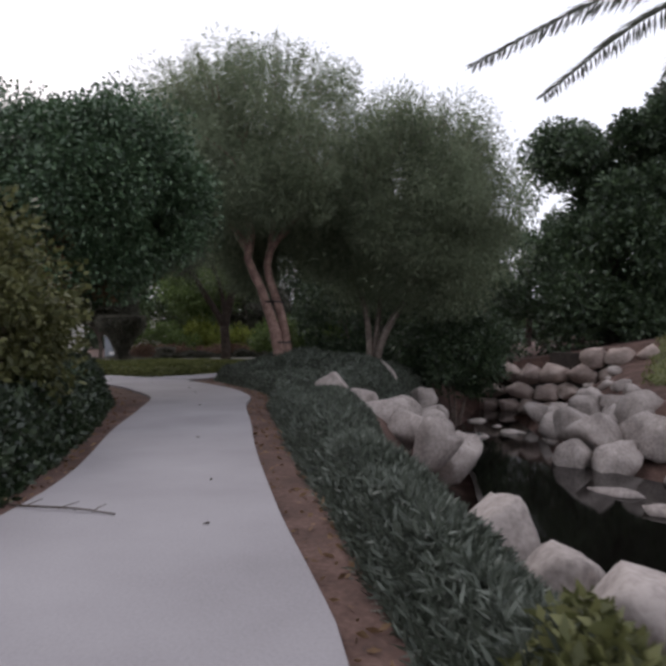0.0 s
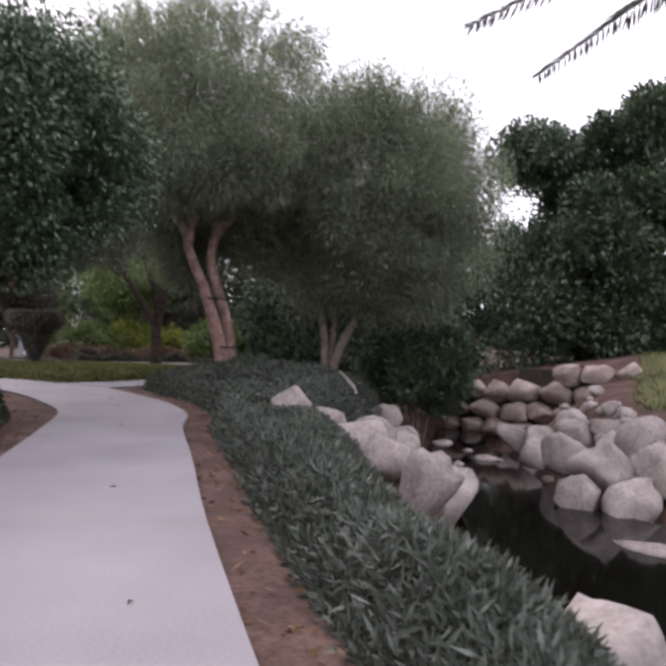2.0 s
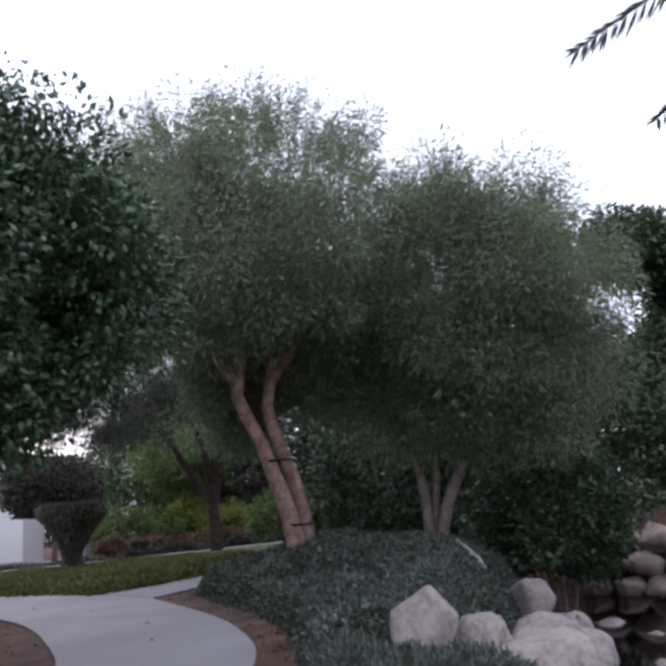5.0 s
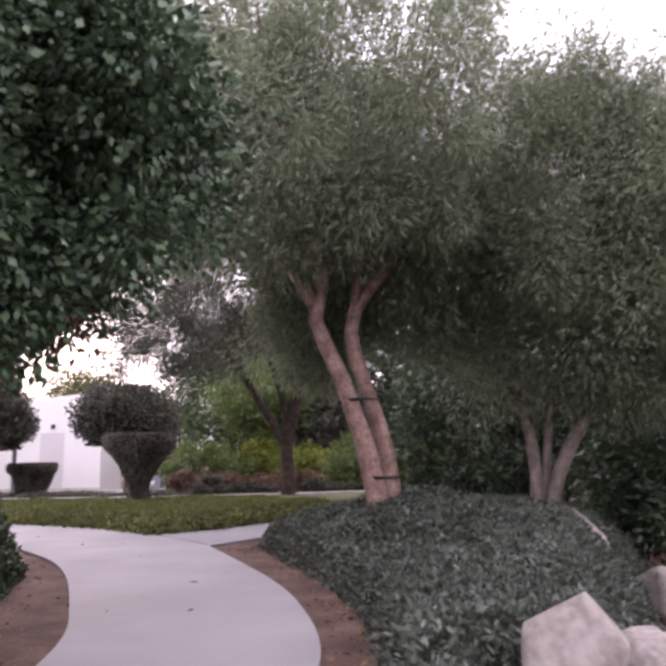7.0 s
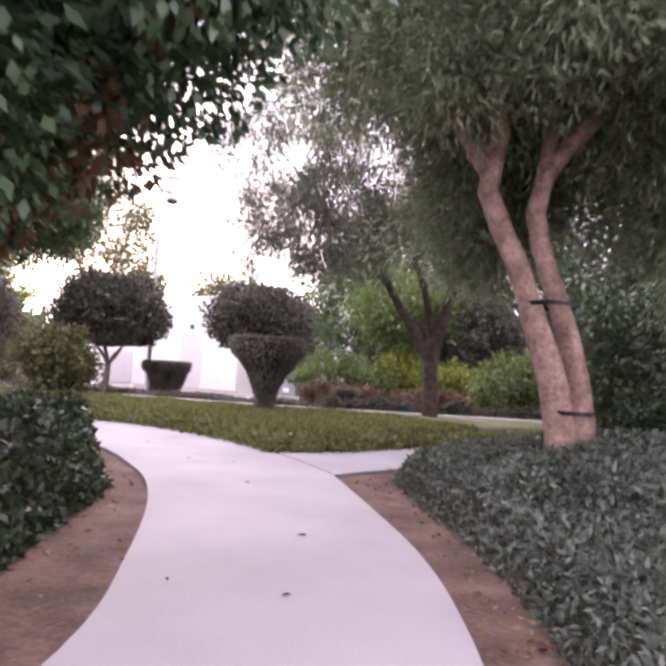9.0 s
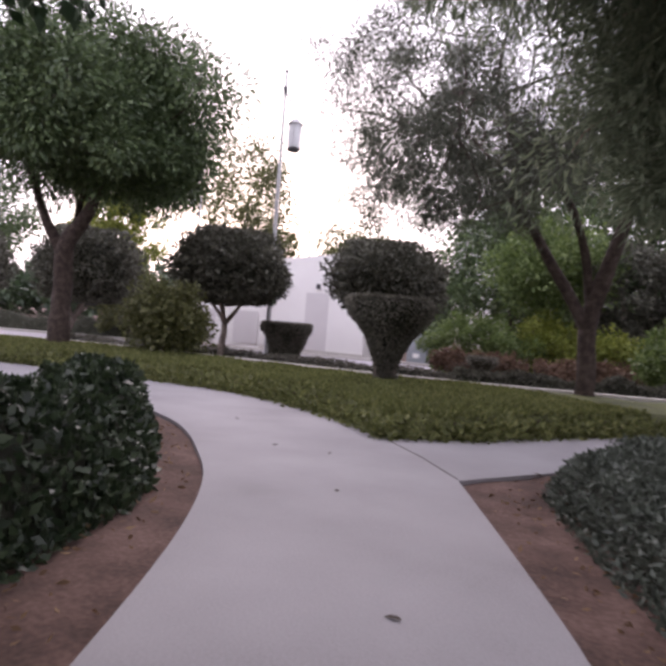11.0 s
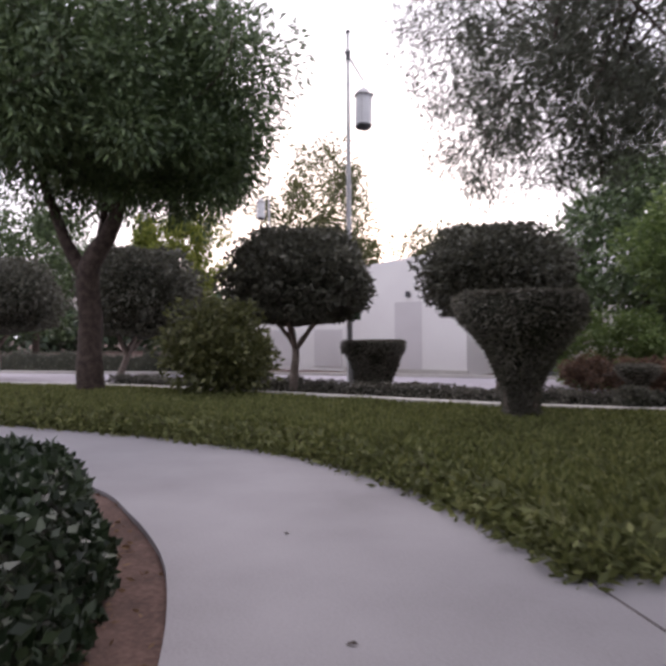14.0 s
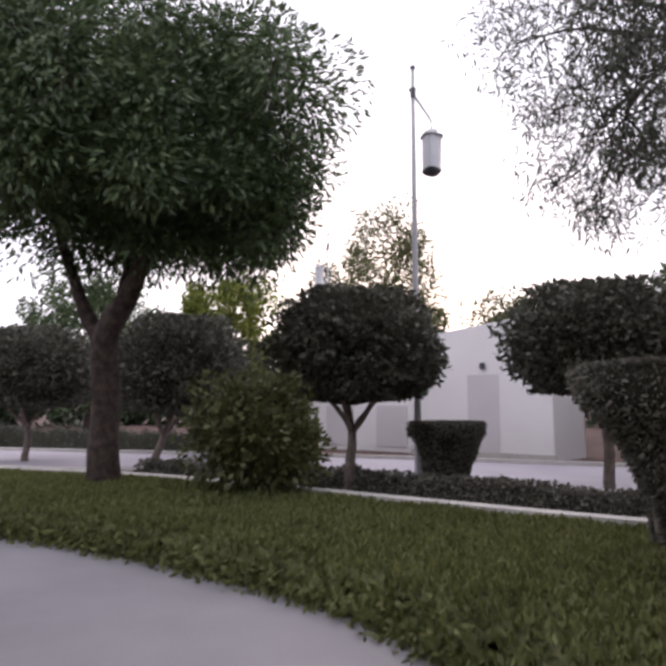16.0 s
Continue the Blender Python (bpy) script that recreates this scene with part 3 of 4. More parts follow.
# twin-trunked pink-barked tree
main_tree = tree("pink_barked_tree", "tall feathery tree with twin leaning pinkish bare trunks", (-1.75, 17.2, g0(-1.75, 17.2)),
     [[((-1.72, 17.25, 0.0), 0.17), ((-1.77, 17.2, 0.8), 0.14), ((-1.9, 17.15, 1.5), 0.11), ((-2.2, 17.1, 2.35), 0.1), ((-2.5, 17.05, 3.1), 0.095), ((-2.43, 17.1, 3.7), 0.08), ((-2.7, 17.1, 5.0), 0.07), ((-2.6, 17.3, 6.6), 0.03)],
      [((-1.66, 17.4, 0.0), 0.15), ((-1.62, 17.38, 0.9), 0.125), ((-1.76, 17.42, 1.7), 0.1), ((-2.08, 17.45, 2.6), 0.095), ((-2.06, 17.45, 3.3), 0.09), ((-1.4, 17.6, 4.2), 0.09), ((-0.6, 17.8, 5.6), 0.05)],
      [((-2.06, 17.45, 3.2), 0.085), ((-2.0, 17.6, 4.5), 0.06), ((-1.7, 17.9, 6.2), 0.03)],
      [((-2.5, 17.05, 3.3), 0.09), ((-3.2, 17.0, 4.3), 0.06), ((-4.2, 17.2, 5.2), 0.03)]],
     [((-2.4, 17.2, 5.9), (3.0, 2.9, 2.2), 105000, 170, 0.3, 0.45, -0.75), ((-4.4, 17.6, 5.6), (1.9, 1.8, 1.3), 12000, 40, 0.3, 0.4, -0.7), ((-1.9, 17.5, 4.5), (2.3, 2.0, 0.9), 46000, 90, 0.26, 0.3, -0.7), ((-1.2, 19.0, 4.0), (1.6, 1.2, 1.3), 26000, 50, 0.28, 0.3, -0.9), ((-2.7, 19.3, 4.7), (1.7, 1.4, 1.4), 24000, 46, 0.28, 0.3, -0.9), ((-3.2, 18.4, 3.3), (0.9, 0.9, 0.9), 20000, 36, 0.24, 0.2, -0.9), ((-2.6, 17.2, 6.3), (1.6, 1.5, 1.3), 26000, 50, 0.3, 0.1, -0.9)],
     M_BARK_PINK, M_FEATHER, 0.12, 0.019, droop=0.35, twigs=120, twig_r=0.035)
for z, c, r in ((1.0, (-1.72, 17.3), 0.25), (2.0, (-1.95, 17.28), 0.31)):
    bv, bf = tubes([[((c[0], c[1], z - 0.02), r), ((c[0], c[1], z + 0.02), r)]], 20)
    attach("band", arrays_mesh("band", bv, bf, M_BAND), main_tree, "black band strapped round the trunks")



def shoots(ob, centre, radii, n, bark, leaf):
    """Wispy upright shoots that stand out of a feathery crown."""
    br, pts, way = [], [], []
    for i in range(n):
        d = unit(1)[0]
        d[2] = abs(d[2]) * 0.9 + 0.15
        d /= np.linalg.norm(d)
        p0 = np.array(centre) + d * np.array(radii) * 0.75
        tip = p0 + (d * 0.7 + np.array([0, 0, 0.55])) * RNG.uniform(0.4, 1.0)
        b = curve_pts(p0, tip, 0.014, 0.004, 6, 0.2)
        br.append(b)
        line = np.array([q for q, r in b])
        k = RNG.uniform(0.15, 1, 130) * 6
        lo = np.minimum(k.astype(int), 5)
        q = line[lo] + (line[lo + 1] - line[lo]) * (k - lo)[:, None]
        pts.append(q + RNG.normal(0, 0.05, q.shape))
        way.append(np.tile((tip - p0) / np.linalg.norm(tip - p0) * 0.5, (130, 1)))
    v, f = tubes(br, 4)
    attach("shoots", arrays_mesh("shoots", v, f, bark, True), ob)
    attach("shoot_leaves", leaf_mesh("shoot_leaves", np.vstack(pts), 0.12, 0.014, leaf, outward=np.vstack(way)), ob)


shoots(main_tree, (-2.4, 17.2, 5.9), (3.0, 2.9, 2.2), 90, M_BARK_GREY, M_FEATHER)
shoots(main_tree, (-4.6, 17.6, 5.6), (1.9, 1.8, 1.3), 40, M_BARK_GREY, M_FEATHER)

# dense weeping tree at the pond
pond_tree = tree("weeping_tree", "dense rounded feathery tree leaning over the pond", (0.1, 19.65, g0(0.1, 19.65)),
     [[((0.05, 19.6, 0.0), 0.1), ((0.05, 19.6, 0.7), 0.09), ((0.0, 19.65, 1.6), 0.08), ((-0.35, 19.7, 2.8), 0.05)],
      [((0.15, 19.65, 0.0), 0.12), ((0.4, 19.6, 1.0), 0.1), ((0.95, 19.6, 2.0), 0.08), ((1.6, 19.8, 3.4), 0.06), ((1.8, 20, 5.4), 0.03)],
      [((0.1, 19.7, 0.3), 0.07), ((0.3, 19.8, 1.8), 0.06), ((0.6, 20, 4.5), 0.04)]],
     [((1.2, 19.8, 4.7), (2.6, 2.5, 2.8), 140000, 190, 0.32, 0.5, -0.95), ((1.2, 19.8, 5.0), (1.6, 1.6, 1.6), 30000, 50, 0.32, 0.1, -0.95), ((2.4, 19.6, 3.4), (1.6, 1.6, 1.6), 18000, 40, 0.3, 0.4, -0.9), ((0.4, 19.9, 2.9), (1.6, 1.6, 1.0), 14000, 40, 0.3, 0.4, -0.9)],
     M_BARK_GREY, M_FEATHER, 0.13, 0.02, droop=0.5, twigs=110, twig_r=0.03)
shoots(pond_tree, (1.2, 19.8, 4.7), (2.6, 2.5, 2.8), 80, M_BARK_GREY, M_FEATHER)

# broad-leaved tree overhanging the path
ficus = tree("overhanging_tree", "broad-leaved dark green tree arching over the path", (-4.4, 11.8, g0(-4.4, 11.8)),
     [[((-4.4, 11.8, -0.1), 0.19), ((-4.36, 11.8, 1.0), 0.16), ((-4.2, 11.85, 2.0), 0.13), ((-3.9, 11.9, 3.6), 0.07)],
      [((-4.3, 11.8, 1.5), 0.1), ((-3.6, 12.1, 2.8), 0.06), ((-3.0, 12.3, 3.7), 0.03)],
      [((-4.3, 11.8, 1.5), 0.1), ((-4.9, 11.3, 2.8), 0.06), ((-5.3, 11.0, 3.7), 0.03)]],
     [((-3.8, 11.85, 3.6), (2.1, 1.95, 1.6), 170000, 240, 0.23, 0.7, -0.95), ((-3.3, 11.8, 4.1), (1.5, 1.4, 1.0), 30000, 60, 0.25, 0.5, -0.9), ((-4.9, 12.2, 2.2), (1.2, 1.2, 0.9), 42000, 60, 0.2, 0.4, -0.95)],
     M_BARK_DARK, M_FICUS, 0.076, 0.042, droop=0.25, twigs=90)
# solid lump; the crown's inner shade is put into its dark colour
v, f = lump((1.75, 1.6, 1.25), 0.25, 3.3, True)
attach("shade_core", arrays_mesh("shade_core", v + np.array((-3.85, 11.85, 3.65)), f, M_CORE, True), ficus, "solid dark lump standing in for the shaded inside of the crown")
dp, do, _ = clumps(6000, (-4.0, 11.8, 2.7), (1.7, 1.6, 0.8), 60, 0.16, 0.7, -0.95)
attach("dry_leaves", leaf_mesh("dry_leaves", dp, 0.09, 0.05, M_BROWNLEAF, 0.4, do), ficus, "brown dry leaves under the crown")

# dark tree behind the pond
tree("tall_dark_tree", "tall dark green dense tree behind the rock wall", (7.4, 26.4, g0(7.4, 26.4)),
     [[((7.4, 26.4, 0.3), 0.25), ((7.3, 26.5, 2.6), 0.2), ((7.4, 26.6, 6.5), 0.1)], [((7.3, 26.5, 2.6), 0.12), ((6.2, 26.2, 5.2), 0.06)]],
     [((7.5, 26.4, 3.6), (2.3, 2.2, 2.2), 46000, 50, 0.4, 0.5, -1.0), ((8.7, 26.6, 8.3), (1.25, 1.2, 1.1), 20000, 16, 0.34, 0.5, -1.0), ((7.2, 26.9, 6.6), (1.1, 1.1, 0.9), 14000, 12, 0.34, 0.4, -1.0), ((6.0, 26.4, 7.6), (1.0, 1.0, 0.85), 14000, 12, 0.32, 0.5, -1.0), ((9.8, 26.2, 6.3), (1.0, 1.0, 0.9), 12000, 10, 0.34, 0.5, -1.0), ((8.4, 26.0, 5.6), (1.2, 1.0, 0.9), 13000, 12, 0.34, 0.5, -1.0), ((7.2, 26.0, 2.0), (3.2, 1.8, 1.5), 20000, 40, 0.4, 0.4, -0.9)],
     M_BARK_DARK, M_DARKLEAF, 0.17, 0.085, droop=0.15, twigs=40)

# weeping tree beyond the lawn
tree("weeping_acacia", "wide weeping tree with dark forked trunk behind the lawn", (-6.8, 25.7, g0(-6.8, 25.7)),
     [[((-6.75, 25.7, -0.1), 0.2), ((-6.75, 25.7, 0.9), 0.17), ((-6.75, 25.7, 1.9), 0.16), ((-6.3, 25.6, 3.2), 0.1), ((-5.8, 25.5, 5.2), 0.05)],
      [((-6.75, 25.7, 1.5), 0.13), ((-7.4, 25.4, 2.7), 0.1), ((-8.3, 24.9, 4.2), 0.07), ((-9.6, 24.2, 5.3), 0.04)],
      [((-6.75, 25.7, 2.0), 0.1), ((-6.9, 25.1, 3.6), 0.07), ((-7.4, 23.6, 5.1), 0.04), ((-7.8, 22.2, 5.4), 0.02)]],
     [((-7.2, 24.5, 6.0), (4.6, 4.3, 2.5), 105000, 300, 0.24, 0.4, -0.6), ((-9.0, 23.5, 4.2), (2.4, 2.3, 1.0), 16000, 80, 0.2, 0.3, -0.8), ((-7.2, 22.0, 4.1), (1.8, 1.6, 1.0), 14000, 60, 0.2, 0.3, -0.9)],
     M_BARK_DARK, M_FEATHER_DARK, 0.1, 0.018, twigs=300, twig_r=0.03, sag=0.15, along_droop=True)

# forked tree at the lawn's end
tree("forked_tree", "dark-trunked spreading tree forking low above the lawn", (-18.25, 20.7, 0.2),
     [[((-18.25, 20.7, 0.1), 0.3), ((-18.2, 20.7, 0.8), 0.24), ((-18.1, 20.65, 2.0), 0.23), ((-17.9, 20.6, 2.8), 0.2), ((-17.5, 20.9, 3.6), 0.13), ((-17.2, 21.2, 4.8), 0.08)],
      [((-18.1, 20.6, 2.5), 0.15), ((-18.5, 20.3, 3.4), 0.11), ((-18.9, 20.0, 4.6), 0.08), ((-19.2, 19.8, 5.8), 0.04)],
      [((-17.8, 20.7, 3.1), 0.08), ((-18.0, 21.0, 4.2), 0.06), ((-18.0, 21.3, 5.5), 0.03)]],
     [((-17.9, 21.0, 6.1), (3.1, 3.2, 2.1), 98000, 150, 0.4, 0.45, -0.8), ((-16.9, 21.6, 5.2), (1.8, 1.9, 1.2), 18000, 40, 0.35, 0.4, -0.8)],
     M_BARK_DARK, M_MIDLEAF, 0.15, 0.045, droop=0.3, twigs=90)


def shrub(name, label, centre, radii, leaf, count, length=0.09, width=0.05, group="", category="shrub", cl=60, spread=0.18, stems=3, kind=""):
    x, y, z = centre
    base = (x, y, g0(x, y))
    trunks = []
    for i in range(stems):
        a = 6.28 * i / stems + 0.4
        trunks.append([((x + 0.08 * math.cos(a), y + 0.08 * math.sin(a), base[2] - 0.05), 0.045), ((x + 0.35 * radii[0] * math.cos(a), y + 0.35 * radii[1] * math.sin(a), z), 0.025)])
    return tree(name, label, base, trunks, [(centre, radii, count, cl, spread, 0.5, -0.95)], M_BARK_GREY, leaf, length, width, category, 0.1, 24, 0.02, group, kind=kind)


shrub("round_bush", "olive-green rounded bush on thin stems at the lawn edge", (-15.6, 22.2, 1.12), (0.8, 0.8, 0.62), M_OLIVE, 16000, 0.11, 0.06)
shrub("glossy_bush", "dark glossy bush overhanging the pond", (2.3, 21.2, 0.7), (1.6, 1.2, 1.1), M_DARKLEAF, 22000, 0.12, 0.06, cl=90)
shrub("yellow_green_bush", "yellow-green tall bush beside the path start", (-1.35, 6.6, 1.3), (0.7, 0.9, 1.0), M_OLIVE, 14000, 0.09, 0.05)
shrub("bright_green_shrub", "bright green rounded shrub beside the branch path", (-5.6, 29.0, 1.0), (1.15, 1.1, 0.75), M_BRIGHT, 12000, 0.12, 0.06, "bright shrubs")
shrub("bright_green_shrub", "bright green spreading shrub behind the tree trunks", (-3.3, 30.0, 0.9), (1.3, 1.1, 0.75), M_BRIGHT, 12000, 0.12, 0.06, "bright shrubs")
shrub("vine_mound", "rounded green vine-covered mound", (-13.2, 32.6, 0.8), (2.1, 1.5, 1.1), M_BRIGHT, 18000, 0.1, 0.06, cl=120, spread=0.14)
shrub("yellow_shrub", "yellow-green flowering shrub under a pale sapling", (-11.2, 33.6, 1.0), (1.3, 1.1, 0.8), M_YELLOW, 12000, 0.12, 0.06)
shrub("yellow_shrub", "yellow-green low shrub beside the dark trunk", (-8.8, 33.0, 0.8), (0.9, 0.9, 0.7), M_YELLOW, 8000, 0.12, 0.06)
shrub("reddish_shrub", "reddish-brown low bedding plants behind the hedge", (-12.2, 30.8, 0.45), (1.7, 0.5, 0.3), M_RED, 8000, 0.09, 0.05, "bedding plants", cl=70, spread=0.1)
shrub("reddish_shrub", "reddish-brown low bedding plants behind the hedge", (-9.0, 31.6, 0.45), (1.7, 0.5, 0.3), M_RED, 8000, 0.09, 0.05, "bedding plants", cl=70, spread=0.1)
shrub("dark_ball_tree", "dark brownish round-headed tree among shrubs", (-9.6, 36.0, 2.9), (1.9, 1.8, 1.5), M_CLIP, 12000, 0.14, 0.08, category="tree")
shrub("golden_bush", "sunlit yellow bush behind the clipped trees", (-31.5, 29.4, 4.7), (2.5, 2.0, 2.1), M_YELLOW, 14000, 0.16, 0.09)
shrub("olive_shrub", "olive-green shrub on the far road side", (-26.5, 28.0, 1.4), (2.2, 1.5, 1.3), M_OLIVE, 12000, 0.13, 0.07)
shrub("dark_shrub", "dark dense undergrowth shrub behind the pond trees", (-1.2, 24.5, 1.6), (2.4, 1.6, 1.6), M_DARKLEAF, 16000, 0.14, 0.07, "undergrowth")
shrub("dark_shrub", "dark dense undergrowth shrub behind the pond trees", (2.2, 26.0, 2.2), (2.4, 1.8, 2.4), M_DARKLEAF, 18000, 0.14, 0.07, "undergrowth")
shrub("dark_shrub", "dark dense undergrowth shrub beside the grey shed", (12.0, 30.5, 1.6), (2.2, 1.2, 0.9), M_DARKLEAF, 10000, 0.14, 0.07, "undergrowth")

tree("pale_sapling", "slender pale-stemmed sapling with light green crown", (-11.7, 34.4, g0(-11.7, 34.4)),
     [[((-11.7, 34.4, -0.1), 0.09), ((-11.65, 34.4, 1.6), 0.07), ((-11.8, 34.4, 3.2), 0.04)], [((-11.65, 34.4, 1.5), 0.05), ((-12.6, 34.2, 2.6), 0.03)]],
     [((-12.0, 34.4, 3.6), (1.9, 1.7, 1.3), 12000, 40, 0.35, 0.4, -0.9)], M_KERB, M_BRIGHT, 0.15, 0.08, twigs=24)


# ---- clipped trees ----
def clipped_ball(label, base, centre, radii, lean, count=17000, leaf=M_CLIP):
    x, y = base
    z0 = g0(x, y)
    ob = thing("clipped_tree", label, "tree", (x, y, z0), "clipped round trees")
    cx, cy, cz = centre
    fork = (x + (cx - x) * 0.4, y + (cy - y) * 0.4, z0 + (cz - radii[2] - z0) * 0.75)
    br = [curve_pts((x, y, z0 - 0.05), fork, 0.11, 0.085, 5, 0.1)]
    for i in range(5):
        a = 6.28 * i / 5 + lean
        br.append(curve_pts(fork, (cx + 0.55 * radii[0] * math.cos(a), cy + 0.55 * radii[1] * math.sin(a), cz - 0.35 * radii[2]), 0.06, 0.025, 5, 0.1))
    v, f = tubes(br, 9)
    attach("trunk", arrays_mesh("trunk", v, f, M_BARK_GREY, True), ob)
    # ball under the leaf shell, its dark colour standing for inner shade
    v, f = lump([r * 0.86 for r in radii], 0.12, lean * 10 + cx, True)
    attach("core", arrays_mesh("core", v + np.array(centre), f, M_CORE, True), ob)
    d = unit(count)
    k = np.array([1 + 0.2 * noise.noise(Vector(q) * 1.8 + Vector((cx, cy, 0))) + 0.15 * noise.noise(Vector(q) * 5 + Vector((cx, cy, 0))) for q in d])
    p = d * (k * (0.8 + 0.34 * RNG.uniform(0, 1, count) ** 1.4))[:, None]
    p[:, 2] = np.clip(p[:, 2], -0.72, 0.9)
    attach("crown", leaf_mesh("crown", p * np.array(radii) + np.array(centre), 0.12, 0.07, leaf, outward=d * 0.7), ob)
    return ob


clipped_ball("round clipped dark-leaved tree beside the tall lamp", (-17.1, 25.0), (-17.2, 25.2, 2.62), (1.55, 1.5, 1.2), 0.3, 22000)
clipped_ball("round clipped dark-leaved tree behind the forked tree", (-24.0, 23.7), (-23.6, 24.2, 2.55), (1.65, 1.6, 1.45), 1.1)
clipped_ball("round clipped dark-leaved tree at the road bend", (-28.2, 21.4), (-28.2, 21.5, 2.6), (1.9, 1.8, 1.3), 2.0)
clipped_ball("wide clipped dark-leaved tree behind the funnel topiary", (-14.0, 28.6), (-14.1, 28.6, 2.7), (1.6, 1.6, 1.15), 0.9)


def funnel(label, base, height, rb, rt, lean, count, foot=0.24):
    """A topiary clipped like a funnel, flat on top, on bare stems."""
    x, y = base
    z0 = g0(x, y)
    ob = thing("funnel_topiary", label, "topiary", (x, y, z0), "funnel topiaries")
    for i in range(6):
        a = 6.28 * i / 6 + lean
        br = [curve_pts((x + 0.12 * math.cos(a), y + 0.12 * math.sin(a), z0 - 0.06), (x + rb * 0.8 * math.cos(a), y + rb * 0.8 * math.sin(a), z0 + height * 0.45), 0.05, 0.03, 5, 0.15)]
        v, f = tubes(br, 7)
        attach("stem", arrays_mesh("stem", v, f, M_BARK_GREY, True), ob)
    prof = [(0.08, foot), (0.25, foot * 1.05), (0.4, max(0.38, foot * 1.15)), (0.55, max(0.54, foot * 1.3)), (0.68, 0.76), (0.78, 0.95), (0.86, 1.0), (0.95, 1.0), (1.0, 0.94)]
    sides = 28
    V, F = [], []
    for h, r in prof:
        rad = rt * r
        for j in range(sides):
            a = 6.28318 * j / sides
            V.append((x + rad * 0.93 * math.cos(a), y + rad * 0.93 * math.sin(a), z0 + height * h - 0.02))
    for i in range(len(prof) - 1):
        for j in range(sides):
            F.append((i * sides + j, i * sides + (j + 1) % sides, (i + 1) * sides + (j + 1) % sides, (i + 1) * sides + j))
    # funnel under the leaves, painted dark as the shade within
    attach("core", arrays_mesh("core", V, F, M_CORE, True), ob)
    # disc that closes this core, in the same painted-in shade
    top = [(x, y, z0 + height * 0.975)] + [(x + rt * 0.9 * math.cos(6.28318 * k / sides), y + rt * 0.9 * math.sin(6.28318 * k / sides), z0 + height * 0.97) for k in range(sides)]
    attach("shade_core_top", arrays_mesh("shade_core_top", top, [(0, 1 + k, 1 + (k + 1) % sides) for k in range(sides)], M_CORE), ob)
    n1 = int(count * 0.65)
    h = RNG.uniform(0.06, 1.0, n1)
    r = np.interp(h, [q[0] for q in prof], [q[1] for q in prof])
    a = RNG.uniform(0, 6.2832, n1)
    rad = rt * r * RNG.uniform(0.9, 1.04, n1) * (1 + 0.05 * np.sin(3 * a + 9 * h + lean) + 0.04 * np.sin(7 * a - 5 * h))
    p1 = np.stack([x + rad * np.cos(a), y + rad * np.sin(a), z0 + h * height], 1)
    n2 = count - n1
    a2, q2 = RNG.uniform(0, 6.2832, n2), np.sqrt(RNG.uniform(0, 1, n2)) * rt * 0.95
    p2 = np.stack([x + q2 * np.cos(a2), y + q2 * np.sin(a2), np.full(n2, z0 + height * 0.985)], 1)
    p = np.vstack([p1, p2])
    o = np.vstack([np.stack([np.cos(a), np.sin(a), 0 * a], 1), np.tile([0, 0, 0.7], (n2, 1))])
    attach("crown", leaf_mesh("crown", p, 0.06, 0.026, M_TOPIARY, outward=o * 0.7), ob)
    return ob


funnel("flat-topped funnel-shaped clipped shrub on the lawn", (-9.75, 23.3), 1.72, 0.24, 0.83, 0.2, 26000)
funnel("small flat-topped clipped shrub at the foot of the lamp post", (-16.65, 27.1), 1.27, 0.3, 0.75, 0.9, 16000, 0.55)
funnel("small flat-topped clipped shrub beyond the hedge", (-11.3, 29.6), 0.75, 0.25, 0.42, 0.5, 4000)


# ---- palm ----
def palm(label, base, height, fronds, length, leaf, trunk_r=0.2):
    x, y = base
    z0 = g0(x, y)
    ob = thing("palm_tree", label, "palm", (x, y, z0))
    top = np.array((x, y, z0 + height))
    segs = [((x, y, z0 - 0.1 + height * i / 14), trunk_r * (1.12 if i % 2 else 0.96)) for i in range(15)]
    v, f = tubes([segs], 12)
    attach("trunk", arrays_mesh("trunk", v, f, M_BARK_GREY, True), ob)
    for tip, lift in fronds:
        tip = np.array(tip, float)
        mid = (top + tip) / 2 + np.array([0, 0, lift])
        rachis = smooth_line([top, mid, tip], 0.12)
        rr = np.linspace(0.03, 0.006, len(rachis))
        fv, ff = tubes([list(zip(rachis, rr))], 5)
        frond = attach("frond", arrays_mesh("frond", fv, ff, M_PALM, True), ob)
        t = np.gradient(rachis, axis=0)
        t /= np.linalg.norm(t, axis=1)[:, None]
        reps = 6
        base_p = np.repeat(rachis[4:], reps * 2, axis=0) + RNG.normal(0, 0.012, (len(rachis[4:]) * reps * 2, 3))
        tt = np.repeat(t[4:], reps * 2, axis=0)
        side = np.cross(tt, [0, 0, 1.0])
        side /= np.linalg.norm(side, axis=1)[:, None] + 1e-9
        sg = np.tile([1, -1], len(base_p) // 2)[:, None]
        along = (tt * 0.75 + side * sg * 0.8 + np.array([0, 0, -0.35])) * 2.2
        taper = np.interp(np.repeat(np.linspace(0, 1, len(t[4:])), reps * 2), [0, 0.3, 1], [0.5, 1, 0.45])
        me = leaf_mesh("frond_foliage", base_p, 0.6 * taper[:, None] * np.ones((1, 3)), 0.032, leaf, along=along, jitter=0.2)
        attach("frond_foliage", me, ob)
    return ob


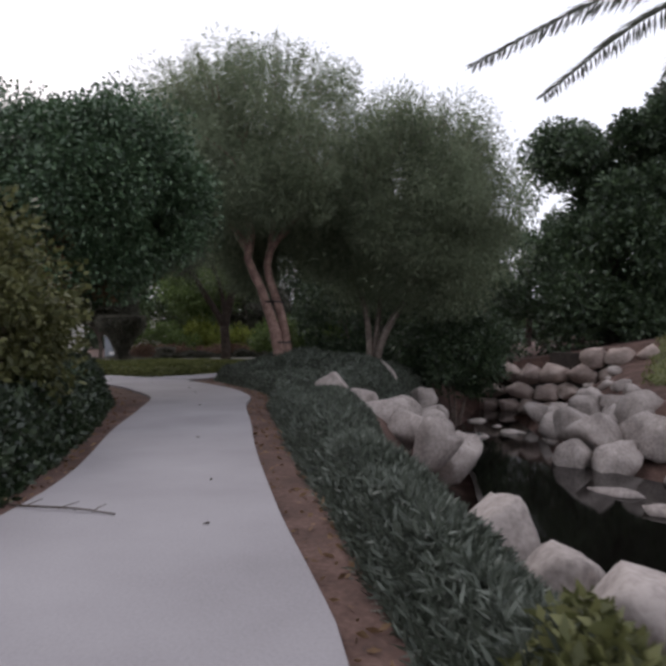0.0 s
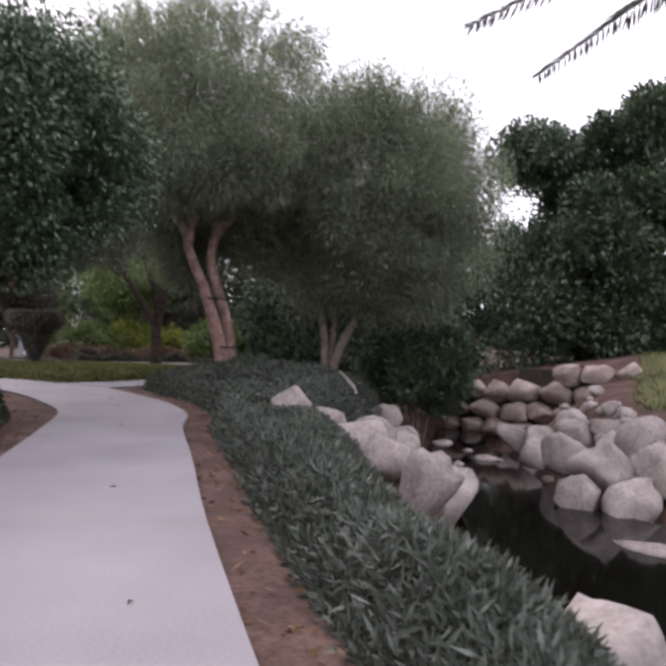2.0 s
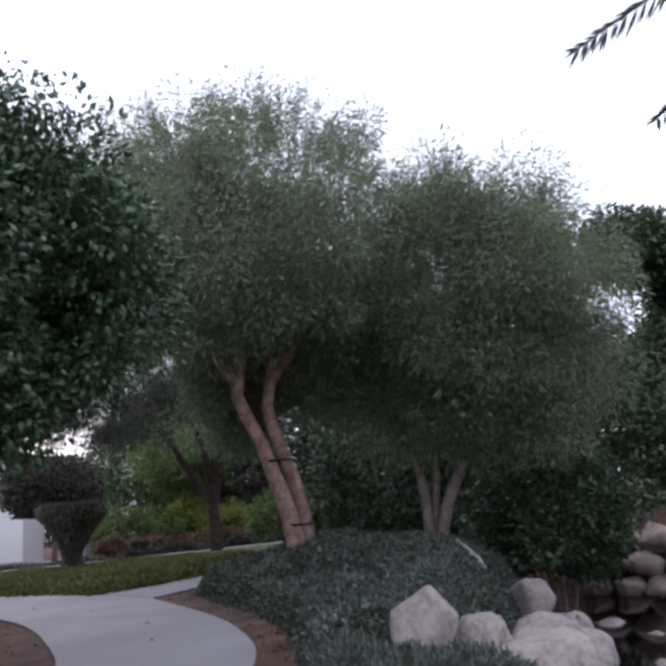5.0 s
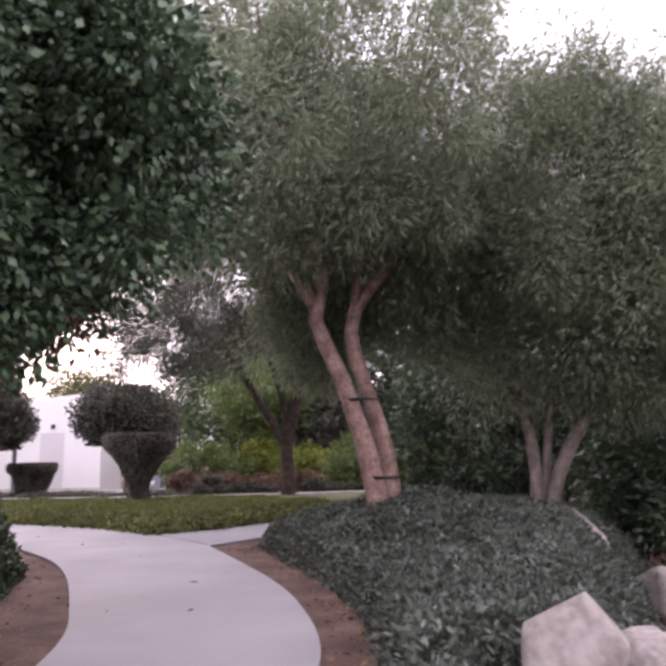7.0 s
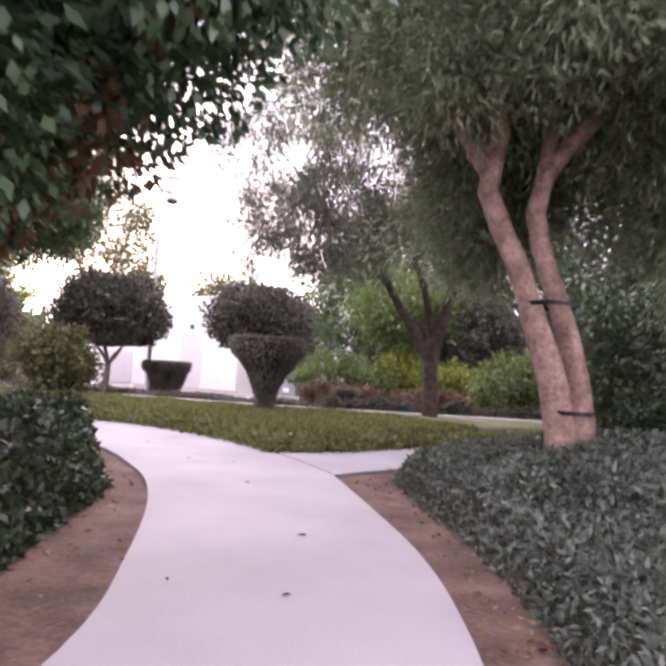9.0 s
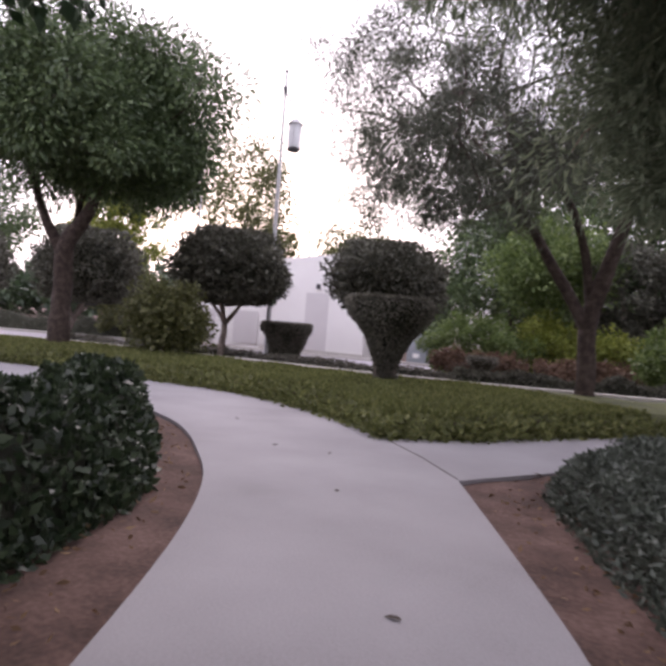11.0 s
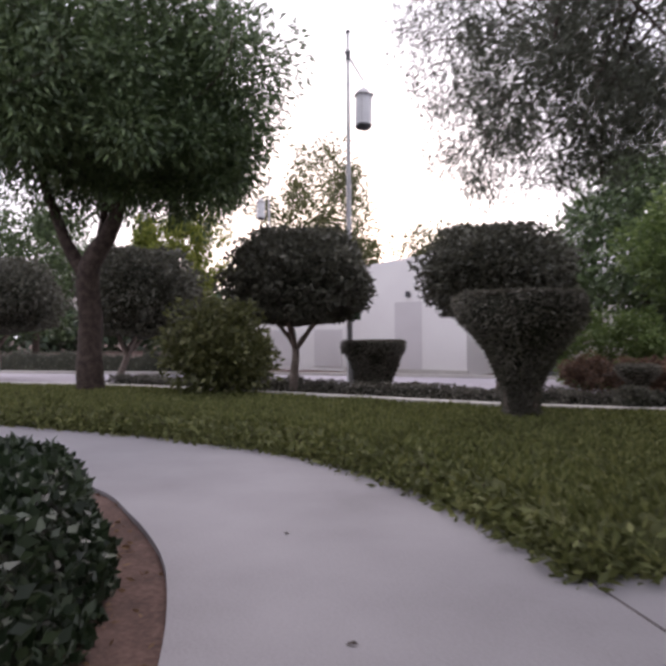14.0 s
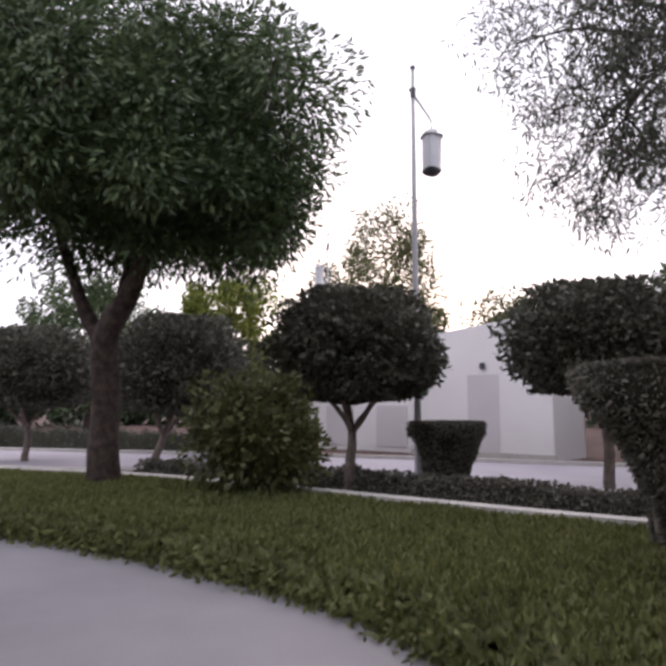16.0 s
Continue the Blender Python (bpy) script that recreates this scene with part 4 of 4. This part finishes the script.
palm("tall date palm with arching grey-green fronds by the pond", (8.2, 12.8), 7.5,
     [((3.2, 14.7, 6.5), 0.35), ((4.6, 17.1, 6.55), 0.35), ((3.7, 13.4, 7.35), 0.5), ((4.6, 10.4, 6.8), 1.2), ((7.0, 16.8, 6.4), 1.2), ((11, 15.5, 6.2), 1.2), ((12.3, 12, 6.3), 1.2), ((10.6, 9.4, 6), 1.2), ((7.6, 8.6, 6.2), 1.2), ((6, 11, 9.8), 0.8), ((9.5, 14, 10), 0.8)], 4.6, M_PALM)
palm("short palm with dry brown skirt near the shed", (12.0, 31.0), 5.0,
     [((9.8, 30.5, 5.6), 0.9), ((11, 29, 5.8), 0.9), ((13.5, 29.5, 5.4), 0.9), ((14.2, 32, 5.6), 0.9), ((12, 33.2, 5.6), 0.9), ((10.6, 31.6, 3.6), 0.5), ((11.4, 29.9, 3.4), 0.5), ((12.2, 31.3, 7.4), 0.2)], 2.4, M_BROWNLEAF)

# ---- background trees ----
BACK = [(-37, 42, 13, 3.6, M_OLIVE, "light green feathery tree behind the white building"), (-30, 45, 7, 3.0, M_OLIVE, "small olive tree behind the white building"), (-16.5, 40.5, 7.5, 3.8, M_MIDLEAF, "broad green tree beside the white building"),
        (-12.8, 39, 8.5, 3.6, M_MIDLEAF, "broad green tree behind the shrub bed"), (-6.5, 41, 8, 3.6, M_DARKLEAF, "dark green tree behind the shrub bed"), (0, 36, 8, 4.0, M_DARKLEAF, "dark green tree beyond the branch path"), (-1.5, 30.5, 6.5, 2.6, M_DARKLEAF, "dark green tree beyond the pond trees"),
        (-46, 28, 9, 4.0, M_MIDLEAF, "green tree across the road"), (-40, 18, 7, 3.2, M_MIDLEAF, "green tree across the road"), (-50, 12, 9, 4, M_DARKLEAF, "dark green tree across the road"), (-14, 8, 7.5, 3.4, M_MIDLEAF, "green garden tree behind the hedge"), (-10.5, 11.5, 5.5, 2.6, M_DARKLEAF, "dark garden tree behind the hedge"),
        (16, 42, 9, 4, M_DARKLEAF, "dark tree behind the grey shed"), (22, 30, 8, 4, M_DARKLEAF, "dark tree beyond the pond"), (18, 16, 8, 4, M_DARKLEAF, "dark tree beyond the pond"), (5, 45, 9, 4, M_DARKLEAF, "dark green tree in the distance"), (-8, -8, 8, 4, M_MIDLEAF, "green tree by the path start"), (10, -10, 8, 4, M_MIDLEAF, "green tree by the path start")]
for x, y, h, r, leaf, label in BACK:
    z0 = g0(x, y)
    tree("garden_tree", label, (x, y, z0), [[((x, y, z0 - 0.1), 0.2), ((x + 0.1, y, z0 + h * 0.3), 0.16), ((x, y + 0.1, z0 + h * 0.7), 0.06)]],
         [((x, y, z0 + h * 0.6), (r, r, h * 0.42), 16000, 60, 0.5, 0.45, -0.95)], M_BARK_DARK, leaf, 0.24, 0.11, droop=0.15, twigs=24, group="background trees")
fp, fo = [], []
for i in range(230):
    a = 6.2832 * i / 230
    rad = RNG.uniform(58, 70)
    cx, cy = -8 + rad * math.cos(a), 16 + rad * math.sin(a)
    hh = RNG.uniform(3.5, 7.0)
    p, o, _ = clumps(700, (cx, cy, hh * 0.5), (2.4, 2.4, hh * 0.5), 14, 0.7, 0.4, -1)
    fp.append(p)
    fo.append(o)
tagged(new("far_woods", leaf_mesh("far_woods", np.vstack(fp), 0.7, 0.4, M_DARKLEAF, outward=np.vstack(fo))), "dark belt of trees closing the park", "trees", kind="stuff")

# ---- building ----
def box_bm(bm, o, ax, ay, lo, hi, taper=0.0):
    """A box along ax, ay from the corner o."""
    ax, ay = Vector(ax), Vector(ay)
    pts = [(lo[0], lo[1]), (hi[0], lo[1]), (hi[0], hi[1]), (lo[0], hi[1])]
    low = [bm.verts.new(Vector(o) + ax * a + ay * b + Vector((0, 0, lo[2]))) for a, b in pts]
    pts2 = [(lo[0], lo[1]), (hi[0] - taper, lo[1]), (hi[0] - taper, hi[1]), (lo[0], hi[1])]
    top = [bm.verts.new(Vector(o) + ax * a + ay * b + Vector((0, 0, hi[2] + (0.0 if a == lo[0] or not taper else -0.4)))) for a, b in pts2]
    bm.faces.new(low[::-1])
    bm.faces.new(top)
    for i in range(4):
        bm.faces.new((low[i], low[(i + 1) % 4], top[(i + 1) % 4], top[i]))


BO, BX, BY = (-19.4, 34.0, 0.0), (-0.975, -0.22, 0), (-0.22, 0.975, 0)
house = thing("white_building", "plain white rendered building with battered end wall", "building", BO)


def bpart(name, lo, hi, material, label="", taper=0.0, bevel=0.02, parent=None):
    bm = bmesh.new()
    box_bm(bm, BO, BX, BY, lo, hi, taper)
    bmesh.ops.recalc_face_normals(bm, faces=bm.faces)
    if bevel:
        bmesh.ops.bevel(bm, geom=bm.edges[:], offset=bevel, segments=2, affect="EDGES")
    return part(name, bm, material, parent or house, label)


bpart("wall", (0, 0, -0.1), (4.55, 2.2, 4.36), M_PLASTER, "white rendered main block", 0.3)
bpart("wing_wall", (4.4, 0.6, -0.1), (10.6, 2.2, 1.95), M_PLASTER, "low white rendered wing")
bpart("door", (1.74, -0.03, 0.14), (2.86, 0.02, 2.55), M_PANEL, "tall pale grey metal door", bevel=0.01)
bpart("door_frame", (1.66, -0.015, 0.1), (1.738, 0.02, 2.62), M_PLASTER, bevel=0)
bpart("door_frame", (2.862, -0.015, 0.1), (2.94, 0.02, 2.62), M_PLASTER, bevel=0)
bpart("door_frame", (1.738, -0.015, 2.552), (2.862, 0.02, 2.62), M_PLASTER, bevel=0)
bpart("wall_lamp", (2.2, -0.14, 2.72), (2.34, 0.0, 2.92), M_IRON, "small dark wall lamp above the door", bevel=0.015)
bpart("panel", (5.7, 0.56, 0.12), (7.1, 0.61, 1.6), M_PANEL, "pale grey wall panel", bevel=0.01)
bpart("panel", (8.2, 0.56, 0.12), (9.6, 0.61, 1.6), M_PANEL, "pale grey wall panel", bevel=0.01)
bpart("plinth", (-0.06, -0.06, -0.12), (5.1, 0.0, 0.14), M_KERB, "pale stone plinth", bevel=0.01)
bm = bmesh.new()
bmesh.ops.create_uvsphere(bm, u_segments=20, v_segments=10, radius=1.0, matrix=Matrix.Translation((-24.5, 52.0, 7.2)) @ Matrix.Diagonal((2.0, 2.0, 2.2, 1)))
bmesh.ops.create_cone(bm, cap_ends=True, segments=20, radius1=2.2, radius2=2.2, depth=7.2, matrix=Matrix.Translation((-24.5, 52.0, 3.6)))
far_house = thing("distant_building", "pale domed building in the distance behind trees", "building", (-24.5, 52, 0))
part("wall", bm, M_PLASTER, far_house, smooth=True)

cab = thing("utility_cabinet", "grey roadside utility cabinet with a white label", "cabinet", (-16.9, 34.6, 0))
for nm, lo, hi, m_ in (("body", (-17.4, 34.3, -0.05), (-16.5, 34.9, 1.15), M_BIN), ("label_plate", (-17.1, 34.28, 0.25), (-16.8, 34.297, 0.42), M_PLASTER), ("lid", (-17.44, 34.26, 1.152), (-16.46, 34.94, 1.21), M_BIN)):
    bm = bmesh.new()
    bmesh.ops.create_cube(bm, size=1, matrix=Matrix.Translation([(a + b) / 2 for a, b in zip(lo, hi)]) @ Matrix.Diagonal([b - a for a, b in zip(lo, hi)] + [1]))
    part(nm, bm, m_, cab)

shed = thing("shed", "grey corrugated metal shed behind dark shrubs", "shed", (14.5, 35, g0(14.5, 35)))
sx = np.arange(11.4, 18.0, 0.06)
sy = 34.6 + 0.03 * np.sin(sx * 24)
z0 = g0(14.5, 35) - 0.1
sv = np.vstack([np.column_stack([sx, sy, np.full(len(sx), z0)]), np.column_stack([sx, sy, np.full(len(sx), 5.1)])])
n = len(sx)
sf = np.array([(i, i + 1, n + i + 1, n + i) for i in range(n - 1)])
front = attach("front_sheet", arrays_mesh("front_sheet", sv, sf, M_SHED, True), shed)
for nm, lo, hi in (("roof", (11.2, 34.4, 5.1), (18.2, 40, 5.28)), ("body", (11.45, 34.7, z0), (17.9, 39.8, 5.09))):
    bm = bmesh.new()
    bmesh.ops.create_cube(bm, size=1, matrix=Matrix.Translation([(a + b) / 2 for a, b in zip(lo, hi)]) @ Matrix.Diagonal([b - a for a, b in zip(lo, hi)] + [1]))
    part(nm, bm, M_SHED, shed)

# ---- street lamps ----
def street_lamp(label, at, height, arm_dir):
    x, y = at
    z0 = g0(x, y)
    ob = thing("street_lamp", label, "lamp", (x, y, z0), "street lamps")
    ax, ay = arm_dir

    def tube_part(nm, branches, material, lab="", sides=14, parent=None):
        v, f = tubes(branches, sides)
        return attach(nm, arrays_mesh(nm, v, f, material, True), parent or ob, lab)

    tube_part("pole", [[((x, y, z0 - 0.1), 0.085), ((x, y, z0 + 1.2), 0.08), ((x, y, z0 + 1.25), 0.066), ((x, y, z0 + height * 0.6), 0.056), ((x, y, z0 + height), 0.036)]], M_METAL)
    bm = bmesh.new()
    bmesh.ops.create_uvsphere(bm, u_segments=12, v_segments=8, radius=0.06, matrix=Matrix.Translation((x, y, z0 + height + 0.03)))
    part("finial", bm, M_IRON, ob, "small dark ball finial", True)
    h1 = z0 + height - 0.55
    ex, ey = x + ax * 0.38, y + ay * 0.38
    tube_part("arm", [[((x - ax * 0.08, y - ay * 0.08, h1 + 0.1), 0.035), ((x, y, h1), 0.032), ((ex, ey, h1 - 0.62), 0.026)]], M_METAL, "slanting bracket arm", 8)
    tube_part("collar", [[((x, y, h1 - 0.12), 0.058), ((x, y, h1 + 0.12), 0.058)]], M_IRON, "", 12)
    tube_part("hanger", [[((ex, ey, h1 - 0.6), 0.012), ((ex, ey, h1 - 0.8), 0.012)]], M_IRON, "", 6)
    zt = h1 - 0.78

    def lathe(nm, prof, material, lab):
        v, f = tubes([[((ex, ey, z), r) for z, r in prof]], 20)
        return attach(nm, arrays_mesh(nm, v, f, material, True), ob, lab)

    lathe("cap", [(zt, 0.02), (zt - 0.05, 0.09), (zt - 0.07, 0.13), (zt - 0.16, 0.14), (zt - 0.17, 0.235), (zt - 0.2, 0.24), (zt - 0.21, 0.19)], M_METAL, "stepped metal lantern cap")
    lathe("glass", [(zt - 0.205, 0.185), (zt - 0.6, 0.19), (zt - 0.93, 0.185)], M_FROST, "frosted glass lantern cylinder")
    lathe("bottom_ring", [(zt - 0.92, 0.2), (zt - 0.96, 0.2), (zt - 1.03, 0.15), (zt - 1.05, 0.01)], M_IRON, "dark lantern base ring")
    for i in range(4):
        a = 6.2832 * i / 4 + 0.6
        px, py = ex + 0.195 * math.cos(a), ey + 0.195 * math.sin(a)
        tube_part("cage_bar", [[((px, py, zt - 0.2), 0.01), ((px, py, zt - 0.94), 0.01)]], M_METAL, "", 5)
    return ob


street_lamp("tall pale metal street lamp with a hanging lantern", (-17.1, 26.72), 8.85, (0.604, 0.797))
street_lamp("tall street lamp with hanging lantern seen beyond the trees", (-31.2, 34.1), 9.2, (-0.604, -0.797))

post = thing("bollard", "short white painted post among the shrubs", "post", (-2.6, 25.6, g0(-2.6, 25.6)))
pz = g0(-2.6, 25.6)
v, f = tubes([[((-2.6, 25.6, pz - 0.05), 0.07), ((-2.6, 25.6, pz + 0.8), 0.07), ((-2.6, 25.6, pz + 0.82), 0.09), ((-2.6, 25.6, pz + 1.0), 0.09), ((-2.6, 25.6, pz + 1.02), 0.01)]], 12)
attach("shaft", arrays_mesh("shaft", v, f, M_PLASTER, True), post)

# ---- boulders ----
def boulder(label, x, y, z, rx, ry, rz, turn, seed, group, fine=True):
    v, f = lump((rx * 1.2, ry * 1.2, rz * 1.3), 0.36, seed, fine, 0.6)
    me = arrays_mesh("boulder", v, f, M_ROCK)
    ob = new("boulder", me)
    ob.matrix_basis = pose(x, y, z, 6 * math.sin(seed * 5), 6 * math.cos(seed * 3), turn)
    return tagged(ob, label, "boulder", group)


BANK = [(0.72, 12.7, 0.2, 0.36, 0.32, 0.3), (1.12, 13.05, -0.02, 0.28, 0.28, 0.25), (1.55, 12.95, -0.3, 0.66, 0.42, 0.36), (1.1, 13.9, -0.15, 0.3, 0.3, 0.28), (1.8, 14.4, -0.35, 0.45, 0.4, 0.35), (2.1, 12.3, -0.42, 0.42, 0.4, 0.38), (2.6, 11.65, -0.66, 0.4, 0.4, 0.4), (2.8, 12.8, -1.0, 0.45, 0.5, 0.42),
        (2.15, 15.6, -0.7, 0.45, 0.45, 0.35), (2.0, 17.0, -0.8, 0.5, 0.4, 0.3), (0.75, 18.4, 0.0, 0.35, 0.4, 0.45), (1.7, 18.6, -0.5, 0.4, 0.4, 0.35), (3.65, 7.0, -0.72, 0.62, 0.5, 0.42), (4.15, 6.2, -0.78, 0.5, 0.42, 0.36), (4.6, 5.6, -0.76, 0.5, 0.42, 0.42)]
for i, r in enumerate(BANK):
    boulder("pale weathered limestone boulder on the planted pond bank", *r, 37 * i, 1.3 + i, "near bank boulders")
FAR = [(4.85, 13.95, -1.05, 0.42, 0.4, 0.36), (5.55, 13.7, -1.1, 0.62, 0.4, 0.34), (5.45, 14.6, -0.8, 0.55, 0.5, 0.42), (6.4, 14.3, -0.75, 0.6, 0.5, 0.5), (6.3, 15.6, -0.4, 0.6, 0.55, 0.55), (7.3, 15.2, -0.35, 0.7, 0.6, 0.6), (5.1, 16.4, -0.85, 0.55, 0.45, 0.42), (5.5, 17.5, -0.65, 0.5, 0.45, 0.4), (4.7, 17.6, -1.0, 0.4, 0.35, 0.3), (5.0, 18.8, -0.85, 0.5, 0.45, 0.32), (6.2, 17.4, -0.45, 0.4, 0.4, 0.3), (5.8, 19.2, -0.55, 0.5, 0.4, 0.32), (6.6, 12.6, -1.05, 0.6, 0.5, 0.42), (7.4, 13.2, -0.6, 0.7, 0.6, 0.5), (8.0, 11.0, -1.0, 0.7, 0.6, 0.5), (5.9, 16.1, -0.6, 0.35, 0.3, 0.28), (4.6, 20.3, -0.95, 0.45, 0.4, 0.3), (6.8, 18.6, -0.3, 0.35, 0.3, 0.25)]
for i, r in enumerate(FAR):
    boulder("grey-white boulder piled on the far pond bank", *r, 53 * i, 20.7 + i, "far bank boulders")
for i, r in enumerate([(3.9, 18.0, -1.2, 0.4, 0.2, 0.09), (2.95, 20.2, -1.2, 0.35, 0.22, 0.1), (5.3, 11.7, -1.2, 0.5, 0.28, 0.1), (5.9, 10.6, -1.22, 0.55, 0.4, 0.14), (3.2, 17.2, -1.24, 0.2, 0.15, 0.1), (3.5, 19.2, -1.24, 0.2, 0.16, 0.09)]):
    boulder("flat pale stone lying in the shallow water", *r, 61 * i, 50.2 + i, "stones in the water", False)
rng2 = np.random.default_rng(5)
for i in range(34):
    t = rng2.uniform(0, 1)
    x = 4.6 + 1.9 * rng2.uniform(0, 1)
    y = 15 + 5.5 * t
    s = rng2.uniform(0.1, 0.22)
    boulder("small rubble stone between the pond boulders", x, y, g0(x, y) + s * 0.3, s * 1.2, s, s * 0.8, 40 * i, 70.1 + i, "rubble stones", False)

# rock retaining wall with stones as pieces
wall_ob = thing("rock_wall", "dry-laid pinkish fieldstone retaining wall above the pond", "wall", (5.2, 22.4, -1.2))
A, B = np.array([2.9, 23.9]), np.array([7.75, 21.3])
wd = (B - A) / np.linalg.norm(B - A)
wn_ = np.array([wd[1], -wd[0]])
L = np.linalg.norm(B - A)
bm = bmesh.new()
box_bm(bm, (A[0], A[1], 0), (wd[0], wd[1], 0), (-wn_[0], -wn_[1], 0), (0, 0.1, -1.7), (L, 0.7, 0.1))
box_bm(bm, (A[0], A[1], 0), (wd[0], wd[1], 0), (-wn_[0], -wn_[1], 0), (L * 0.42, 0.12, 0.1), (L - 0.05, 0.68, 0.62))
part("backing", bm, M_MORTAR, wall_ob, "dark earth core behind the stones")
z, row = -1.3, 0
shapes = []
for k in range(8):
    v, f = lump((0.7, 0.45, 0.7), 0.2, 90.3 + k, True, 0.62)
    shapes.append(arrays_mesh("stone", v, f, M_WALLROCK))
while z < 0.85:
    h = rng2.uniform(0.46, 0.6)
    s = rng2.uniform(-0.2, 0.1)
    while s < L - 0.1:
        w = rng2.uniform(0.6, 1.0)
        top = -0.05 + 0.98 * sstep(np.array([(s / L - 0.1) / 0.75]))[0]
        if z + h * 0.5 < top + 0.1:
            q = A + wd * (s + w / 2) + wn_ * (0.02 + rng2.uniform(-0.05, 0.06))
            st = attach("stone", shapes[rng2.integers(0, 8)], wall_ob)

            st.matrix_basis = pose(q[0], q[1], z + h / 2, rng2.uniform(-5, 5), rng2.uniform(-5, 5), math.degrees(math.atan2(wd[1], wd[0]))) @ Matrix.Diagonal((w * 1.0, 0.95, h * 1.02, 1))
        s += w
    z += h
    row += 1

# right-hand grass bank
GB = np.array([(6.6, 17.6), (7.4, 20.9), (8.2, 22.6), (13, 31), (22, 31), (22, 12), (9, 13.2), (7.6, 16.0)])
gb = thing("grass_bank", "sloping dull green grass bank beside the rock wall", "grass", kind="stuff")
attach("turf", sheet(GB, 0.3, lambda p: ground_height(p) + 0.03, "turf", M_TURF), gb)
gpts = scatter_in(GB, 40000)
attach("blades", leaf_mesh("blades", np.column_stack([gpts, ground_height(gpts) + 0.02]), 0.11, 0.02, M_GRASS, outward=np.tile([0, 0, 1.2], (len(gpts), 1))), gb)
flat_slab("bank_kerb", np.array([(9.6, 24.6), (9.7, 24.35), (20, 27.6), (20, 27.9)]), 1.12, 0.5, M_KERB, "pale kerb at the top of the grass bank", "kerb")

# ---- small things on the path ----
tw = [curve_pts((0.55, 4.72, 0.012), (1.36, 4.66, 0.012), 0.008, 0.005, 8, 0.06)]
for k in range(5):
    s = 0.15 + 0.16 * k
    p = np.array((0.55 + 0.81 * s, 4.72 - 0.06 * s, 0.012))
    tw.append(curve_pts(p, p + np.array((0.06 + 0.03 * math.sin(k), 0.1 * (-1) ** k, 0.03)), 0.004, 0.002, 4, 0.1))
v, f = tubes(tw, 6)
tagged(new("fallen_twig", arrays_mesh("fallen_twig", v, f, M_TWIG)), "thin dry fallen twig lying on the path", "twig")


def fallen_leaf(x, y, s, turn):
    bm = bmesh.new()
    pts = [(-0.5, 0, 0.004), (-0.15, 0.2, 0.012), (0.25, 0.16, 0.016), (0.5, 0, 0.004), (0.25, -0.16, 0.014), (-0.15, -0.2, 0.01)]
    c = bm.verts.new((0, 0, 0.004 / s))
    vs = [bm.verts.new((px, py, pz / s * 0.9)) for px, py, pz in pts]
    for i in range(6):
        bm.faces.new((c, vs[i], vs[(i + 1) % 6]))
    me = bpy.data.meshes.new("fallen_leaf")
    bm.to_mesh(me)
    bm.free()
    me.materials.append(M_TWIG)
    ob = new("fallen_leaf", me)
    ob.matrix_basis = pose(x, y, 0.002, 0, 0, turn) @ Matrix.Diagonal((s, s, s, 1))
    return tagged(ob, "small dry brown leaf fallen on the path", "leaf", "fallen leaves")


for x, y, s, a in [(-3.14, 15.05, 0.09, 20), (-2.42, 13.83, 0.07, 70), (-3.6, 13.7, 0.05, 10), (-3.1, 13.6, 0.05, 130), (2.0, 4.6, 0.05, 30), (1.5, 5.8, 0.04, 80), (0.4, 7.9, 0.05, 10), (-6.6, 17.5, 0.06, 60), (-6.0, 17.7, 0.06, 100), (-1.2, 11.4, 0.05, 45), (-4.9, 16.6, 0.05, 75), (-8.2, 18.3, 0.05, 15)]:
    fallen_leaf(x, y, s, a)
lit = []
for line, n_ in ((R_IN, 1500), (L_IN, 700)):
    base_pts = line[RNG.integers(0, len(line), n_)] + RNG.normal(0, 0.22, (n_, 2))
    base_pts = base_pts[~inside(base_pts, PATH_POLY)]
    lit.append(np.column_stack([base_pts, ground_height(base_pts) + 0.015]))
lit = np.vstack(lit)
flat_out = np.column_stack([RNG.normal(size=(len(lit), 2)), np.zeros(len(lit))])
tagged(new("leaf_litter", leaf_mesh("leaf_litter", lit, 0.06, 0.022, M_BROWNLEAF, outward=flat_out * 1.5)), "dry brown leaf litter on the bare soil", "litter", kind="stuff")
